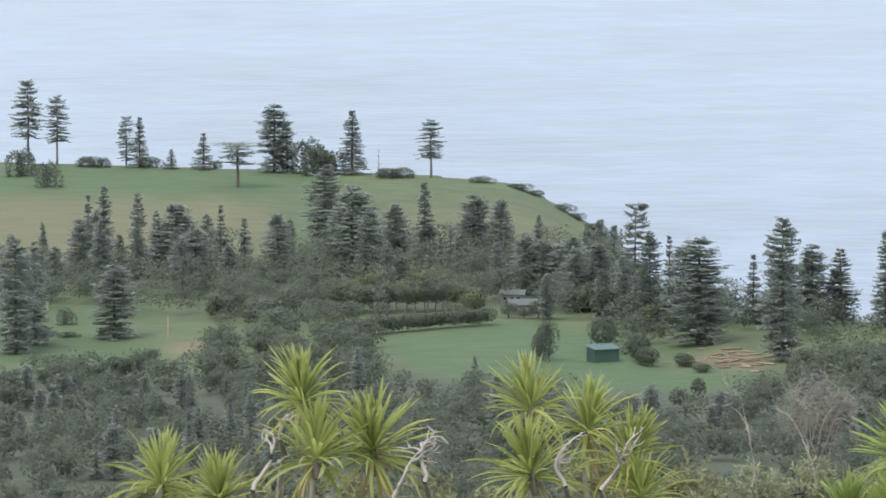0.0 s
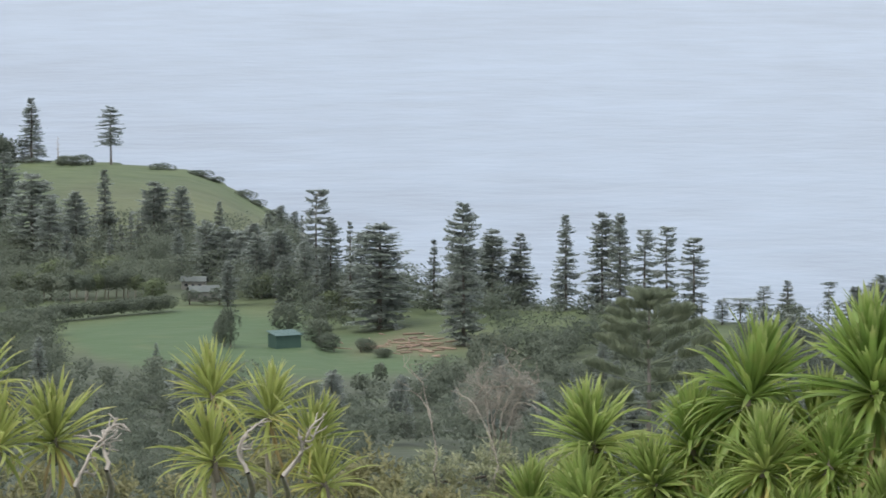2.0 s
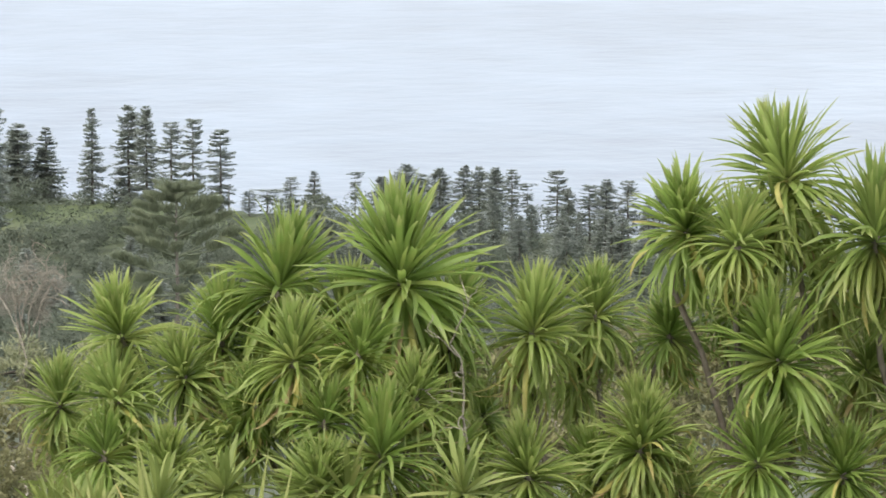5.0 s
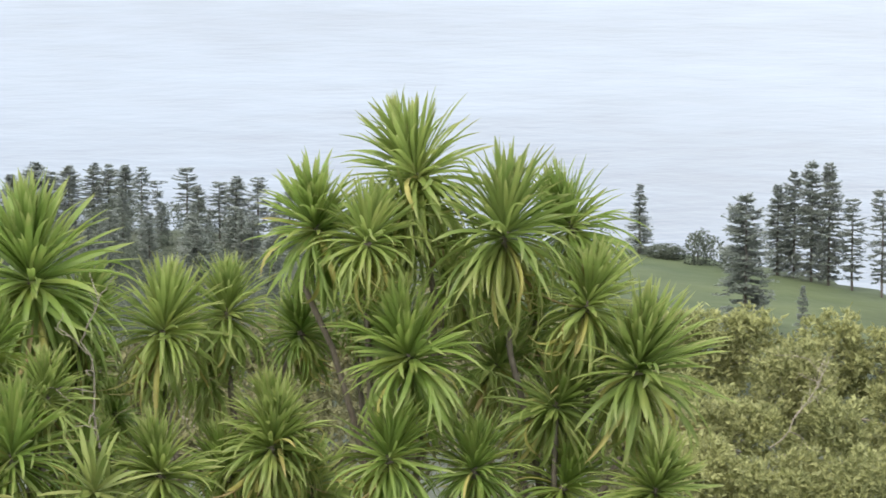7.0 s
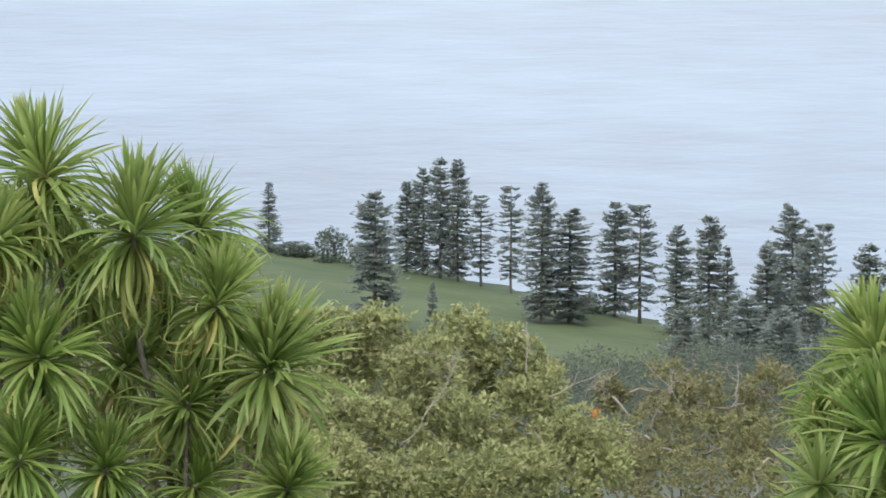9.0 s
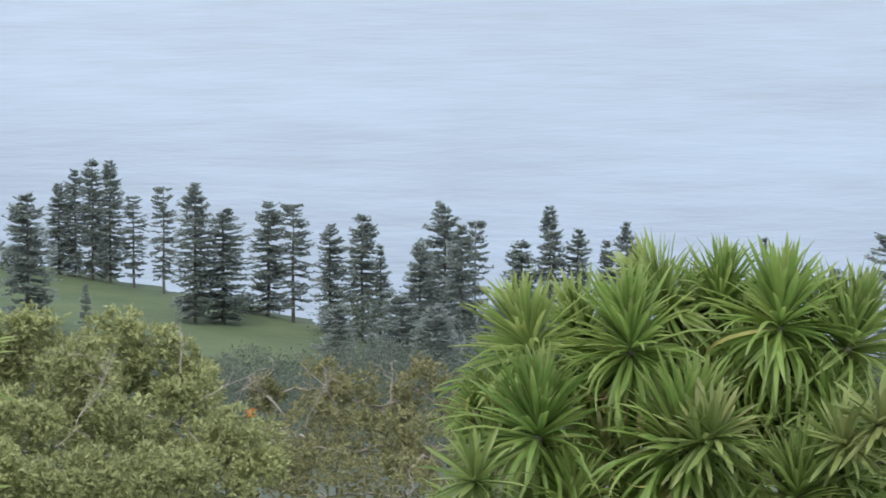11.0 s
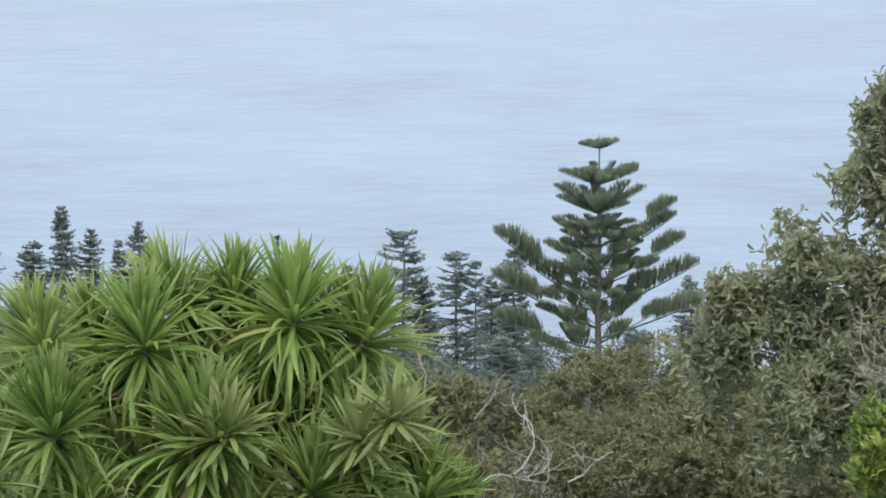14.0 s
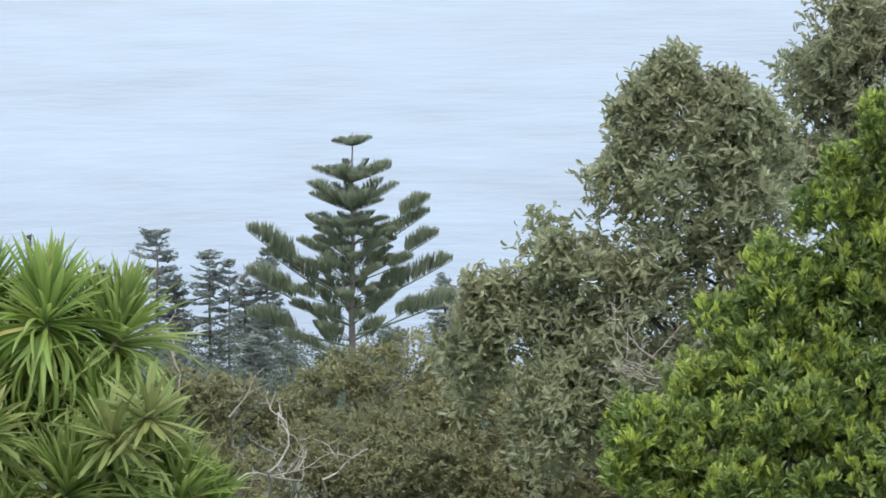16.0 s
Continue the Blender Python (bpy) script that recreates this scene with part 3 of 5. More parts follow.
def wood(b0, b1, r0, r1, spacing, h0, h1, seed):
    """Feet of a stand of trees over a stretch of land, left open on the fields."""
    g = np.random.default_rng(seed)
    area = radians(b1 - b0) * (r1 * r1 - r0 * r0) / 2
    res = []
    for _ in range(int(area / (spacing * 1.08) ** 2)):
        b, r = g.uniform(b0, b1), math.sqrt(g.uniform(r0 * r0, r1 * r1))
        h = g.uniform(h0, h1)
        if r < np.interp(b, COAST_B, COAST_R) - 12 and not in_field(b, r, h * 0.55) and not (abs(b - 0.96) < 0.26 and 1425 < r < 1545):
            res.append((*on_ground(b, r), h * g.uniform(0.45, 0.7), h))
    return res


STANDS = [wood(-6.5, 2.6, 1490, 1640, 13, 7, 13, 1), wood(-3.2, 2.6, 1560, 1690, 13, 9, 15, 2), wood(1.2, 5.4, 1440, 1540, 12, 7, 13, 3),
          wood(-8, 8, 930, 1330, 12.0, 4.5, 9, 4), wood(-3.0, -0.8, 1250, 1500, 11, 5, 9, 5), wood(4.8, 9, 1290, 1400, 13, 5, 10, 6),
          wood(8, 17, 900, 1330, 12.8, 6, 14, 7), wood(17, 23.5, 850, 1020, 12, 6, 12, 8), wood(22.4, 34, 900, 1100, 10.5, 11, 20, 9), wood(2.2, 4.9, 1405, 1470, 11, 6, 12, 12),
          wood(-7, 5, 790, 880, 13, 5, 9, 17), wood(5, 17, 660, 900, 14, 6, 11, 13), wood(17, 42, 620, 900, 13, 6, 11, 14)]
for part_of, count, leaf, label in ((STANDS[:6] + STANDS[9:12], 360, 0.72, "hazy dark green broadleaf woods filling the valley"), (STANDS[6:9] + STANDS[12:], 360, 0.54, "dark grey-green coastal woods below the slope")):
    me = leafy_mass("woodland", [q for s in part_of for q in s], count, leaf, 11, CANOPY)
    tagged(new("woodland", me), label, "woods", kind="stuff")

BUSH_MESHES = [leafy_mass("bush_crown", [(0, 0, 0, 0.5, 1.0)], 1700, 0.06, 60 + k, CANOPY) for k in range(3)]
# bearing, range, height, width
FAR_BUSHES = [(-5.36, 1985, 11, 13), (-5.05, 1935, 10, 10), (-4.5, 2036, 5, 12), (-4.35, 2030, 4, 9), (-1.75, 2005, 14, 14), (-1.45, 2000, 11, 13), (-1.62, 1990, 12, 12),
              (-3.75, 2035, 4, 10), (-0.75, 1990, 4, 8), (-0.6, 1984, 4, 16), (0.45, 1975, 2.5, 10), (0.95, 1968, 2.6, 13), (1.15, 1962, 2.0, 9), (1.5, 1950, 2.6, 9), (1.68, 1945, 2.6, 9), (1.9, 1935, 2.6, 10), (-4.83, 1474, 5, 5.5), (-5.2, 1483, 4.5, 4), (-5.05, 1444, 1.6, 7), (-4.8, 1442, 1.6, 6),
              (17.58, 1182, 4, 9), (17.75, 1180, 3, 7), (18.05, 1176, 8, 9), (18.5, 1172, 7, 8), (18.7, 1170, 5, 8), (17.4, 1085, 5, 6), (21.4, 1135, 5, 8), (-2.9, 2030, 3, 6), (5.9, 1435, 6, 8)]
LIME = material("lime_green_leaves", (0.12, 0.15, 0.085), (0.19, 0.225, 0.13), 0.9, 0.05, 0, 0.4, 0.3, 0.1, sheen=0.1)
LIME_MESH = leafy_mass("bush_crown", [(0, 0, 0, 0.5, 1.0)], 1700, 0.055, 66, LIME)
for b, r, h, w in [(1.74, 1490, 8, 9), (0.35, 1478, 8, 11), (2.55, 1462, 8, 11), (2.9, 1458, 6, 9), (-0.9, 1560, 9, 16), (-0.2, 1570, 9, 15), (2.1, 1470, 9, 10)]:
    ob = thing("bush", on_ground(b, r), "light green rounded bush at the field's edge", "bush", "light green bushes")
    part("crown", LIME_MESH, ob).scale = (w, w, h)
    part("trunk", raw_mesh("bush_trunk", *tube([(0, 0, -0.3), (0.1, 0, h * 0.3), (0, 0.15, h * 0.6)], [0.3, 0.2, 0.08], 5), BARK, True), ob)
for k, (b, r, h, w) in enumerate(FAR_BUSHES):
    ob = thing("bush", on_ground(b, r), "dark rounded windblown bush on the pasture", "bush", "pasture bushes")
    cr = part("crown", BUSH_MESHES[k % 3], ob)
    cr.scale, cr.location = (w, w, h * 1.7), (0, 0, -h * 0.75)
    part("trunk", raw_mesh("bush_trunk", *tube([(0, 0, -0.3), (0.1, 0, h * 0.3), (0, 0.15, h * 0.6)], [0.3, 0.2, 0.08], 5), BARK, True), ob)


# ------------------------------------------------------------ the two young pines of the middle distance
def frond_mesh(seed, fill=0.35):
    """One bough 1 m long: an upcurved limb with upright needle fronds along its outer part."""
    g = np.random.default_rng(seed)
    t = np.linspace(0, 1, 7)
    line = np.stack([t, 0.04 * np.sin(3 * t + seed), 0.10 * t ** 2], 1)
    m = 190
    s = fill + (1.0 - fill) * g.random(m) ** 0.85
    foot = np.stack([np.interp(s, t, line[:, k]) for k in range(3)], 1)
    side = g.uniform(-1, 1, m)
    taper = np.clip((1.06 - s) * 4.0, 0.3, 1)
    d = np.stack([0.18 + 0.25 * g.random(m), side * 0.55, 0.9 + 0.2 * g.random(m)], 1)
    ln = 0.29 * taper ** 0.8 * g.uniform(0.8, 1.12, m)
    foot[:, 1] += side * 0.13 * taper ** 0.7
    foot[:, 2] += np.abs(side) * 0.03 - 0.01
    leaves = blades(foot, d, np.stack([-0.5 + g.normal(0, 0.3, m), side * 0.5 + g.normal(0, 0.4, m), 0.5 + 0 * s], 1), ln, ln * 0.125, 0.3)
    return raw_mesh("bough", *join([leaves, tube(line, 0.016 * (1.08 - t) + 0.003, 5)]), PINE_NEAR)


FRONDS = [frond_mesh(90 + k, (0.06, 0.14, 0.22, 0.42, 0.52, 0.6)[k]) for k in range(6)]


def young_pine(b, r, top_drop, tiers, label, long_boughs=(), open_from=9.6):
    """tiers: metres under the tip, reach, number of boughs, upward slope in degrees; long_boughs: the same with a side instead of a number."""
    foot = on_ground(b, r)
    top = EYE - r * math.tan(radians(top_drop)) - foot.z
    ob = thing("young_island_pine", foot, label, "tree")
    g = np.random.default_rng(int(b * 10))
    zs = np.linspace(-0.3, top - 0.1, 9)
    part("trunk", raw_mesh("trunk", *tube([(0.05 * math.sin(z), 0.04 * math.cos(z * 1.7), z) for z in zs], np.linspace(0.015 * top + 0.02, 0.03, 9), 9), PINE_BARK, True), ob)
    boughs = []
    for under, reach, count, slope in tiers:
        a0 = g.uniform(0, 6.28)
        boughs += [(under, reach * g.uniform(0.6, 1.06), a0 + 2 * math.pi * j / count + g.normal(0, 0.12), slope + g.normal(0, 5)) for j in range(count)]
    boughs += [(under, reach, radians(side - b), slope) for under, reach, side, slope in long_boughs]
    for under, ln, a, slope in boughs:
        fr = part("bough", FRONDS[int(g.integers(0, 3)) + (3 if under > open_from else 0)], ob)
        wide = max(ln, 2.2)
        fr.matrix_basis = Matrix.Translation((0, 0, top - under)) @ Matrix.Rotation(a, 4, "Z") @ Matrix.Rotation(-radians(slope), 4, "Y") @ Matrix.Diagonal((ln, wide * 0.62, wide * 0.62, 1))
    return ob


young_pine(32.18, 270, 5.97, [(0.95, 1.3, 10, 14), (3.15, 2.8, 14, 17), (3.2, 1.9, 9, 32), (4.9, 3.5, 12, 23), (4.95, 2.3, 8, 40), (5.9, 3.0, 10, 14), (6.9, 3.7, 9, 18), (6.95, 2.4, 7, 40), (7.6, 3.2, 7, 8), (8.3, 3.8, 9, 20), (9.3, 4.3, 9, 22), (9.35, 2.8, 7, 40), (10.2, 3.6, 7, 10), (10.8, 4.6, 8, 22), (11.8, 4.4, 7, 20),
                              (12.8, 5.0, 6, 22), (14.2, 5.0, 6, 18), (15.8, 5.0, 6, 14), (17.4, 5.0, 6, 8), (18.6, 4.8, 6, 4)],
           "symmetrical young island pine with upcurved tiered boughs",
           [(10.4, 7.7, 180, 31), (10.8, 6.2, 168, 29), (11.9, 7.3, 186, 24), (6.9, 5.5, 0, 27), (7.9, 5.6, 10, 27), (9.2, 6.1, -8, 26), (10.9, 6.8, 5, 22), (12.5, 6.8, -4, 17), (13.2, 6.6, 178, 14), (4.9, 3.3, 0, 26), (4.9, 3.2, 180, 28)], open_from=6.5)
young_pine(6.68, 300, 6.5, [(0.8, 1.9, 12, 18), (1.4, 2.6, 11, 20), (2.5, 3.8, 10, 22), (3.7, 4.5, 9, 20), (5.0, 4.9, 9, 16), (6.3, 4.8, 8, 12), (7.6, 4.8, 7, 8), (9, 4.2, 6, 4)],
           "young island pine with olive-tinged flat crown", open_from=1.9)


# ------------------------------------------------------------ cabbage-tree heads of sword leaves
def along_leaf(me, rows=9):
    """Stores on a mesh of sword leaves how far along its leaf each corner lies."""
    t = np.repeat(np.linspace(0, 1, rows), 3)
    me.attributes.new("along", "FLOAT", "POINT").data.foreach_set("value", np.tile(t, len(me.vertices) // len(t)).astype(np.float32))
    return me


def sword_mesh(seed, bend, kink, mat):
    """A sword-shaped leaf 1 m long along x, folded on its midrib, bending down towards the tip."""
    g = np.random.default_rng(seed)
    seg = 8
    t = np.linspace(0, 1, seg + 1)
    ang = -bend * t ** 1.6 - kink / (1 + np.exp(-(t - 0.62) * 26))
    x = np.concatenate([[0], np.cumsum(np.cos(ang[:-1]))]) / seg
    z = np.concatenate([[0], np.cumsum(np.sin(ang[:-1]))]) / seg
    y = g.normal(0, 0.03) * t ** 2
    w = 0.036 * np.interp(t, [0, 0.1, 0.45, 0.75, 0.92, 1], [0.6, 0.8, 1.05, 0.9, 0.5, 0.03])
    n_ = np.stack([-np.sin(ang), 0 * t, np.cos(ang)], 1)
    c = np.stack([x, y, z], 1)
    side = np.array([0, 1, 0])
    v = np.stack([c + side * w[:, None] + n_ * w[:, None] * 0.45, c, c - side * w[:, None] + n_ * w[:, None] * 0.45], 1).reshape(-1, 3)
    f = [(i * 3 + j, i * 3 + j + 1, i * 3 + j + 4, i * 3 + j + 3) for i in range(seg) for j in (0, 1)]
    return along_leaf(raw_mesh("leaf", v, f, mat, True))


GREENS = (SWORD, SWORD_WARM, SWORD_PALE)
SWORDS = [[[sword_mesh(k * 5 + j, bd * f, kk, mat) for j, (f, kk) in enumerate(((1, 0), (0.8, 0.35), (1.15, 0.0)))] for k, bd in enumerate((0.06, 0.3, 1.1, 1.4))] for mat in GREENS]
SWORDS_OLD = [sword_mesh(70 + k, 1.0 + 0.4 * k, 0.3 * k, SWORD_OLD) for k in range(3)]
SWORDS_DEAD = [sword_mesh(80 + k, 1.2, 0.4 * k, SWORD_DEAD) for k in range(2)]
TIP = raw_mesh("rosette", *tube([(0, 0, -0.22), (0, 0, -0.05), (0, 0, 0.1)], [0.035, 0.045, 0.015], 7), STEM, True)


def leaf_pose(i, n_, g, wide):
    """Bend class and pose of leaf i of n_ in a head with leaves 1 m long: stiff and upright inside, arching over and hanging outside."""
    s = (i + 0.5) / n_
    el = 90 - 100 * s if s < 0.4 else 50 - 125 * (s - 0.4) / 0.6
    el += g.normal(0, 9)
    k = 0 if s < 0.4 else (1 if s < 0.6 else (2 if s < 0.82 else 3))
    ln = (0.86 + 0.3 * min(1, s * 1.5)) * g.uniform(0.62, 1.16)
    m = (Matrix.Translation((0, 0, 0.16 - 0.36 * s)) @ Matrix.Rotation(i * 2.39996 + g.normal(0, 0.4), 4, "Z") @ Matrix.Rotation(-radians(el), 4, "Y")
         @ Matrix.Rotation(g.normal(0, 0.4), 4, "X") @ Matrix.Diagonal((ln, wide, ln, 1)))
    return s, k, m


def mesh_arrays(me):
    v = np.zeros(len(me.vertices) * 3, np.float32)
    me.vertices.foreach_get("co", v)
    return v.reshape(-1, 3), np.array([tuple(q.vertices) for q in me.polygons])


SWORD_ARRAYS = [[mesh_arrays(me) for me in row] for row in SWORDS[0]]


def leaf_mass(seed, mat, n_=215, skirt=1.0):
    """The many inner leaves of a head, joined, for leaves 1 m long."""
    g = np.random.default_rng(seed)
    out = []
    for i in range(n_):
        _, k, m = leaf_pose(i, n_ / skirt, g, g.uniform(0.6, 1.02))
        v, f = SWORD_ARRAYS[k][int(g.integers(0, 3))]
        a = np.array(m)
        out.append((v @ a[:3, :3].T + a[:3, 3], f))
    return along_leaf(raw_mesh("leaf_mass", *join(out), mat, True))


MASSES = [[leaf_mass(300 + k, mat, *((70, 0.72) if mat is SWORD_PALE else (280, 1.0))) for k in range(6)] for mat in GREENS]


def rosette(parent, place, size, g, leaves=30, old=0.08, dead=5, warm=0):
    """A head of sword leaves; size: leaf length in metres."""
    hd = part("rosette", TIP, parent)
    hd.location = place
    hd.rotation_euler = (g.normal(0, 0.22), g.normal(0, 0.22), g.uniform(0, 6.28))
    ms = part("leaf_mass", MASSES[warm][int(g.integers(0, 6))], hd, kind="stuff")
    ms.scale = (size, size, size)
    for i in range(leaves + dead):
        s, k, m = leaf_pose(min(i, leaves - 1), leaves * (1.4 if warm == 2 else 1), g, g.uniform(0.5, 0.85) if warm == 2 else g.uniform(0.72, 1.12))
        if i >= leaves:
            me, m = (SWORDS_DEAD + SWORDS_OLD)[int(g.integers(0, 5))], m @ Matrix.Rotation(radians(g.uniform(20, 60)), 4, "Y")
        elif g.random() < old * 2.4 * max(0.0, s - 0.4):
            me = SWORDS_OLD[int(g.integers(0, 3))]
        else:
            me = SWORDS[warm][k][int(g.integers(0, 3))]
        part("leaf", me, hd).matrix_basis = Matrix.Scale(size, 4) @ Matrix.Rotation(1.1, 4, "Z") @ m
    return hd


def cabbage_tree(b, r, rows, label, seed, stem_mat=None, old=0.08, leaves=0, lower=0.07, warm=1):
    """rows: bearing, drop, nearer (+) or farther range in metres, leaf length."""
    g = np.random.default_rng(seed)
    foot = on_ground(b, r)
    ob = thing("cabbage_tree", foot, label, "tree", "cabbage trees on the near slope")
    rows = [(hb, hd + lower, dr, size * 1.1) for hb, hd, dr, size in rows]
    heads = [sight(hb, hd, r - dr) - foot for hb, hd, dr, _ in rows]
    low = min(h.z for h in heads)
    fork = Vector((sum(h.x for h in heads) / len(heads) * 0.35, sum(h.y for h in heads) / len(heads) * 0.35, max(0.8, low * 0.55)))
    part("trunk", raw_mesh("trunk", *tube([(0, 0, -0.15), fork * 0.5 + Vector((0.05, 0, 0)), fork], [0.11, 0.09, 0.075], 8), stem_mat or STEM, True), ob)
    for h, (_, _, _, size) in zip(heads, rows):
        mid = fork.lerp(h, 0.55) + Vector((g.normal(0, 0.08), g.normal(0, 0.08), -0.22))
        near_top = h + Vector((g.normal(0, 0.05), g.normal(0, 0.05), -0.42))
        pts = [fork, fork.lerp(mid, 0.5) + Vector((g.normal(0, 0.05), 0, 0)), mid, mid.lerp(near_top, 0.6) + Vector((g.normal(0, 0.05), 0, -0.05)), near_top, h]
        part("stem", raw_mesh("stem", *tube(pts, [0.042, 0.034, 0.028, 0.026, 0.026, 0.026], 6), stem_mat or STEM, True), ob)
        rosette(ob, h, size, g, leaves or min(44, 290 // len(rows)), old, 5 if warm != 1 else 10, warm if warm != 1 else int(g.random() < 0.62))
    return ob


CABBAGE_A = [
    (-1.81, 7.65, 0, 0.53), (-0.91, 8.30, 0, 0.62), (-1.64, 8.36, 0.5, 0.58), (-3.62, 8.67, 0, 0.50), (-2.87, 8.89, 0.3, 0.49),
]
CABBAGE_B = [
    (1.11, 7.76, 0, 0.51), (1.11, 8.58, 0.5, 0.56), (1.83, 8.01, -0.4, 0.53), (2.34, 8.37, 0, 0.50), (2.52, 8.87, 0.3, 0.49),
]
CABBAGE_C = [
    (5.97, 8.38, 0, 0.47), (7.23, 8.40, 0, 0.47), (7.43, 9.61, 0.6, 0.46), (5.89, 9.16, 0.5, 0.41), (6.76, 8.89, 0.4, 0.39), (5.73, 9.87, 0.8, 0.39),
    (5.17, 9.22, -0.3, 0.40), (6.53, 10.10, 1, 0.41),
]
CABBAGE_D = [
    (7.99, 7.76, -0.5, 0.59), (9.55, 7.70, 0, 0.73), (8.17, 8.69, 0.4, 0.46), (9.00, 8.63, 0.5, 0.41), (9.28, 9.92, 1, 0.55), (8.56, 9.48, 0.8, 0.36),
    (9.72, 9.20, 0.7, 0.38), (8.48, 10.34, 1.2, 0.42), (10.15, 9.99, 0.4, 0.39), (10.16, 8.85, -0.6, 0.35), (7.69, 9.26, 0.2, 0.34), (8.78, 8.27, -0.6, 0.52),
    (10.09, 8.28, -0.5, 0.50),
]
CABBAGE_E = [
    (11.24, 8.35, 0, 0.52), (12.04, 8.14, -0.4, 0.43), (12.98, 8.39, -0.6, 0.38), (12.66, 9.64, 0.4, 0.45), (11.17, 10.17, 0.8, 0.46), (11.82, 8.96, -0.5, 0.33),
    (12.04, 10.14, 0.2, 0.39), (10.59, 9.42, -0.6, 0.30), (13.13, 10.35, -0.4, 0.40),
]
CABBAGE_F = [
    (13.19, 7.01, 0, 0.52), (13.84, 7.15, 0.3, 0.43), (14.48, 6.33, -0.2, 0.59), (14.34, 6.94, -0.2, 0.45), (14.38, 8.62, 0.5, 0.59), (14.12, 9.91, 0.8, 0.46),
    (15.21, 10.05, 0.6, 0.41), (12.60, 9.76, 0.6, 0.44), (14.92, 7.69, -0.8, 0.43), (13.76, 7.98, -0.9, 0.38),
]
CABBAGE_G = [
    (15.60, 7.12, 0.2, 0.62), (16.43, 7.04, -0.5, 0.48), (16.65, 8.04, 0.2, 0.49), (17.31, 8.86, 0.3, 0.64), (16.26, 9.33, 0.2, 0.47), (15.50, 8.80, -0.4, 0.45),
    (17.54, 10.40, 0.6, 0.49), (16.00, 8.26, -0.7, 0.35), (16.37, 10.33, 0.2, 0.42), 
]
CABBAGE_H = [
    (25.10, 8.51, 0, 0.57), (26.37, 8.48, 0.2, 0.60), (26.84, 7.94, -0.5, 0.54), (25.20, 9.58, 0.7, 0.62), (27.05, 9.73, 0.8, 0.67), (24.41, 9.33, -0.3, 0.32),
    (25.63, 10.44, 0.9, 0.48), (24.22, 10.50, 0.3, 0.37), (26.00, 9.09, -0.2, 0.42), (26.43, 10.38, 0.4, 0.39), (25.79, 8.34, -0.6, 0.49), (26.44, 8.95, -0.4, 0.50),
    (24.70, 8.94, -0.5, 0.43), (27.16, 8.30, -0.8, 0.51),
]
CABBAGE_I = [
    (27.52, 7.91, -0.6, 0.48), (28.28, 8.16, 0, 0.59), (29.15, 8.44, -0.2, 0.61), (28.90, 9.27, 0.2, 0.43), (28.50, 10.38, 0.8, 0.57), (27.89, 8.95, -0.2, 0.45),
    (29.56, 9.87, -0.3, 0.52), (29.96, 10.44, -0.2, 0.47), (29.16, 10.44, 0.5, 0.41), (27.67, 9.59, -0.2, 0.40), (30.43, 10.58, -0.4, 0.40), (27.89, 8.37, -0.7, 0.50),
    (28.72, 8.23, -0.6, 0.49), (28.32, 9.23, -0.3, 0.50), (27.31, 8.73, -0.7, 0.45),
]

LEAFY = "cabbage tree with bright green sword-leaf heads on"
cabbage_tree(-1.5, 45, CABBAGE_A, LEAFY + " pale crooked branches", 1, BARK_PALE, old=0.4, warm=2)
cabbage_tree(1.8, 45, CABBAGE_B, LEAFY + " pale forked stems", 2, BARK_PALE, old=0.4, warm=2)
cabbage_tree(7.0, 36, CABBAGE_C, LEAFY + " short grey stems", 3)
cabbage_tree(9.1, 35.5, CABBAGE_D, LEAFY + " stems with yellowing skirts", 4, old=0.5)
cabbage_tree(11.9, 36, CABBAGE_E, LEAFY + " slender grey stems", 5, old=0.5)
cabbage_tree(14.2, 36, CABBAGE_F, LEAFY + " tall dark forked stems", 6, old=0.55, lower=0.14)
cabbage_tree(16.4, 36, CABBAGE_G, LEAFY + " dark leaning stems", 7, old=0.5)
cabbage_tree(25.6, 36, CABBAGE_H, LEAFY + " hidden low stems", 8, old=0.2, lower=0.2)
cabbage_tree(28.4, 36, CABBAGE_I, LEAFY + " a broad low clump", 9, old=0.2, lower=0.2)


# ------------------------------------------------------------ leafy bushes and trees of the near slope
def sprays(lobes, per_lobe, leaf, g, slim=0.36, up=0.5, tuft=6, tight=0.55, shape=blades):
    """Leaves in tufts over the outside of rounded lobes (x, y, z, radius)."""
    out = []
    for x, y, z, rad in lobes:
        m = max(12, int(per_lobe * rad * rad / tuft))
        d = unit(g.normal(0, 1, (m, 3)) + (0, -0.15, 0.25))
        bump = 1 + 0.16 * np.sin(d[:, :1] * 7 + x * 3) * np.sin(d[:, 2:] * 6 + z) + g.normal(0, 0.07, (m, 1))
        tip = d * rad * bump * np.where(g.random((m, 1)) < 0.25, g.uniform(0.55, 0.9, (m, 1)), 1) + (x, y, z)
        axis = unit(d + np.array([0, 0, up]) + g.normal(0, 0.25, (m, 3)))
        foot = np.repeat(tip, tuft, 0) + g.normal(0, leaf * 0.22, (m * tuft, 3))
        dirs = np.repeat(axis, tuft, 0) * tight + unit(g.normal(0, 1, (m * tuft, 3)))
        ln = leaf * g.uniform(0.65, 1.25, m * tuft)
        out.append(shape(foot, dirs, np.repeat(axis, tuft, 0) + g.normal(0, 0.3, (m * tuft, 3)), ln, ln * slim, 0.22))
    return join(out)


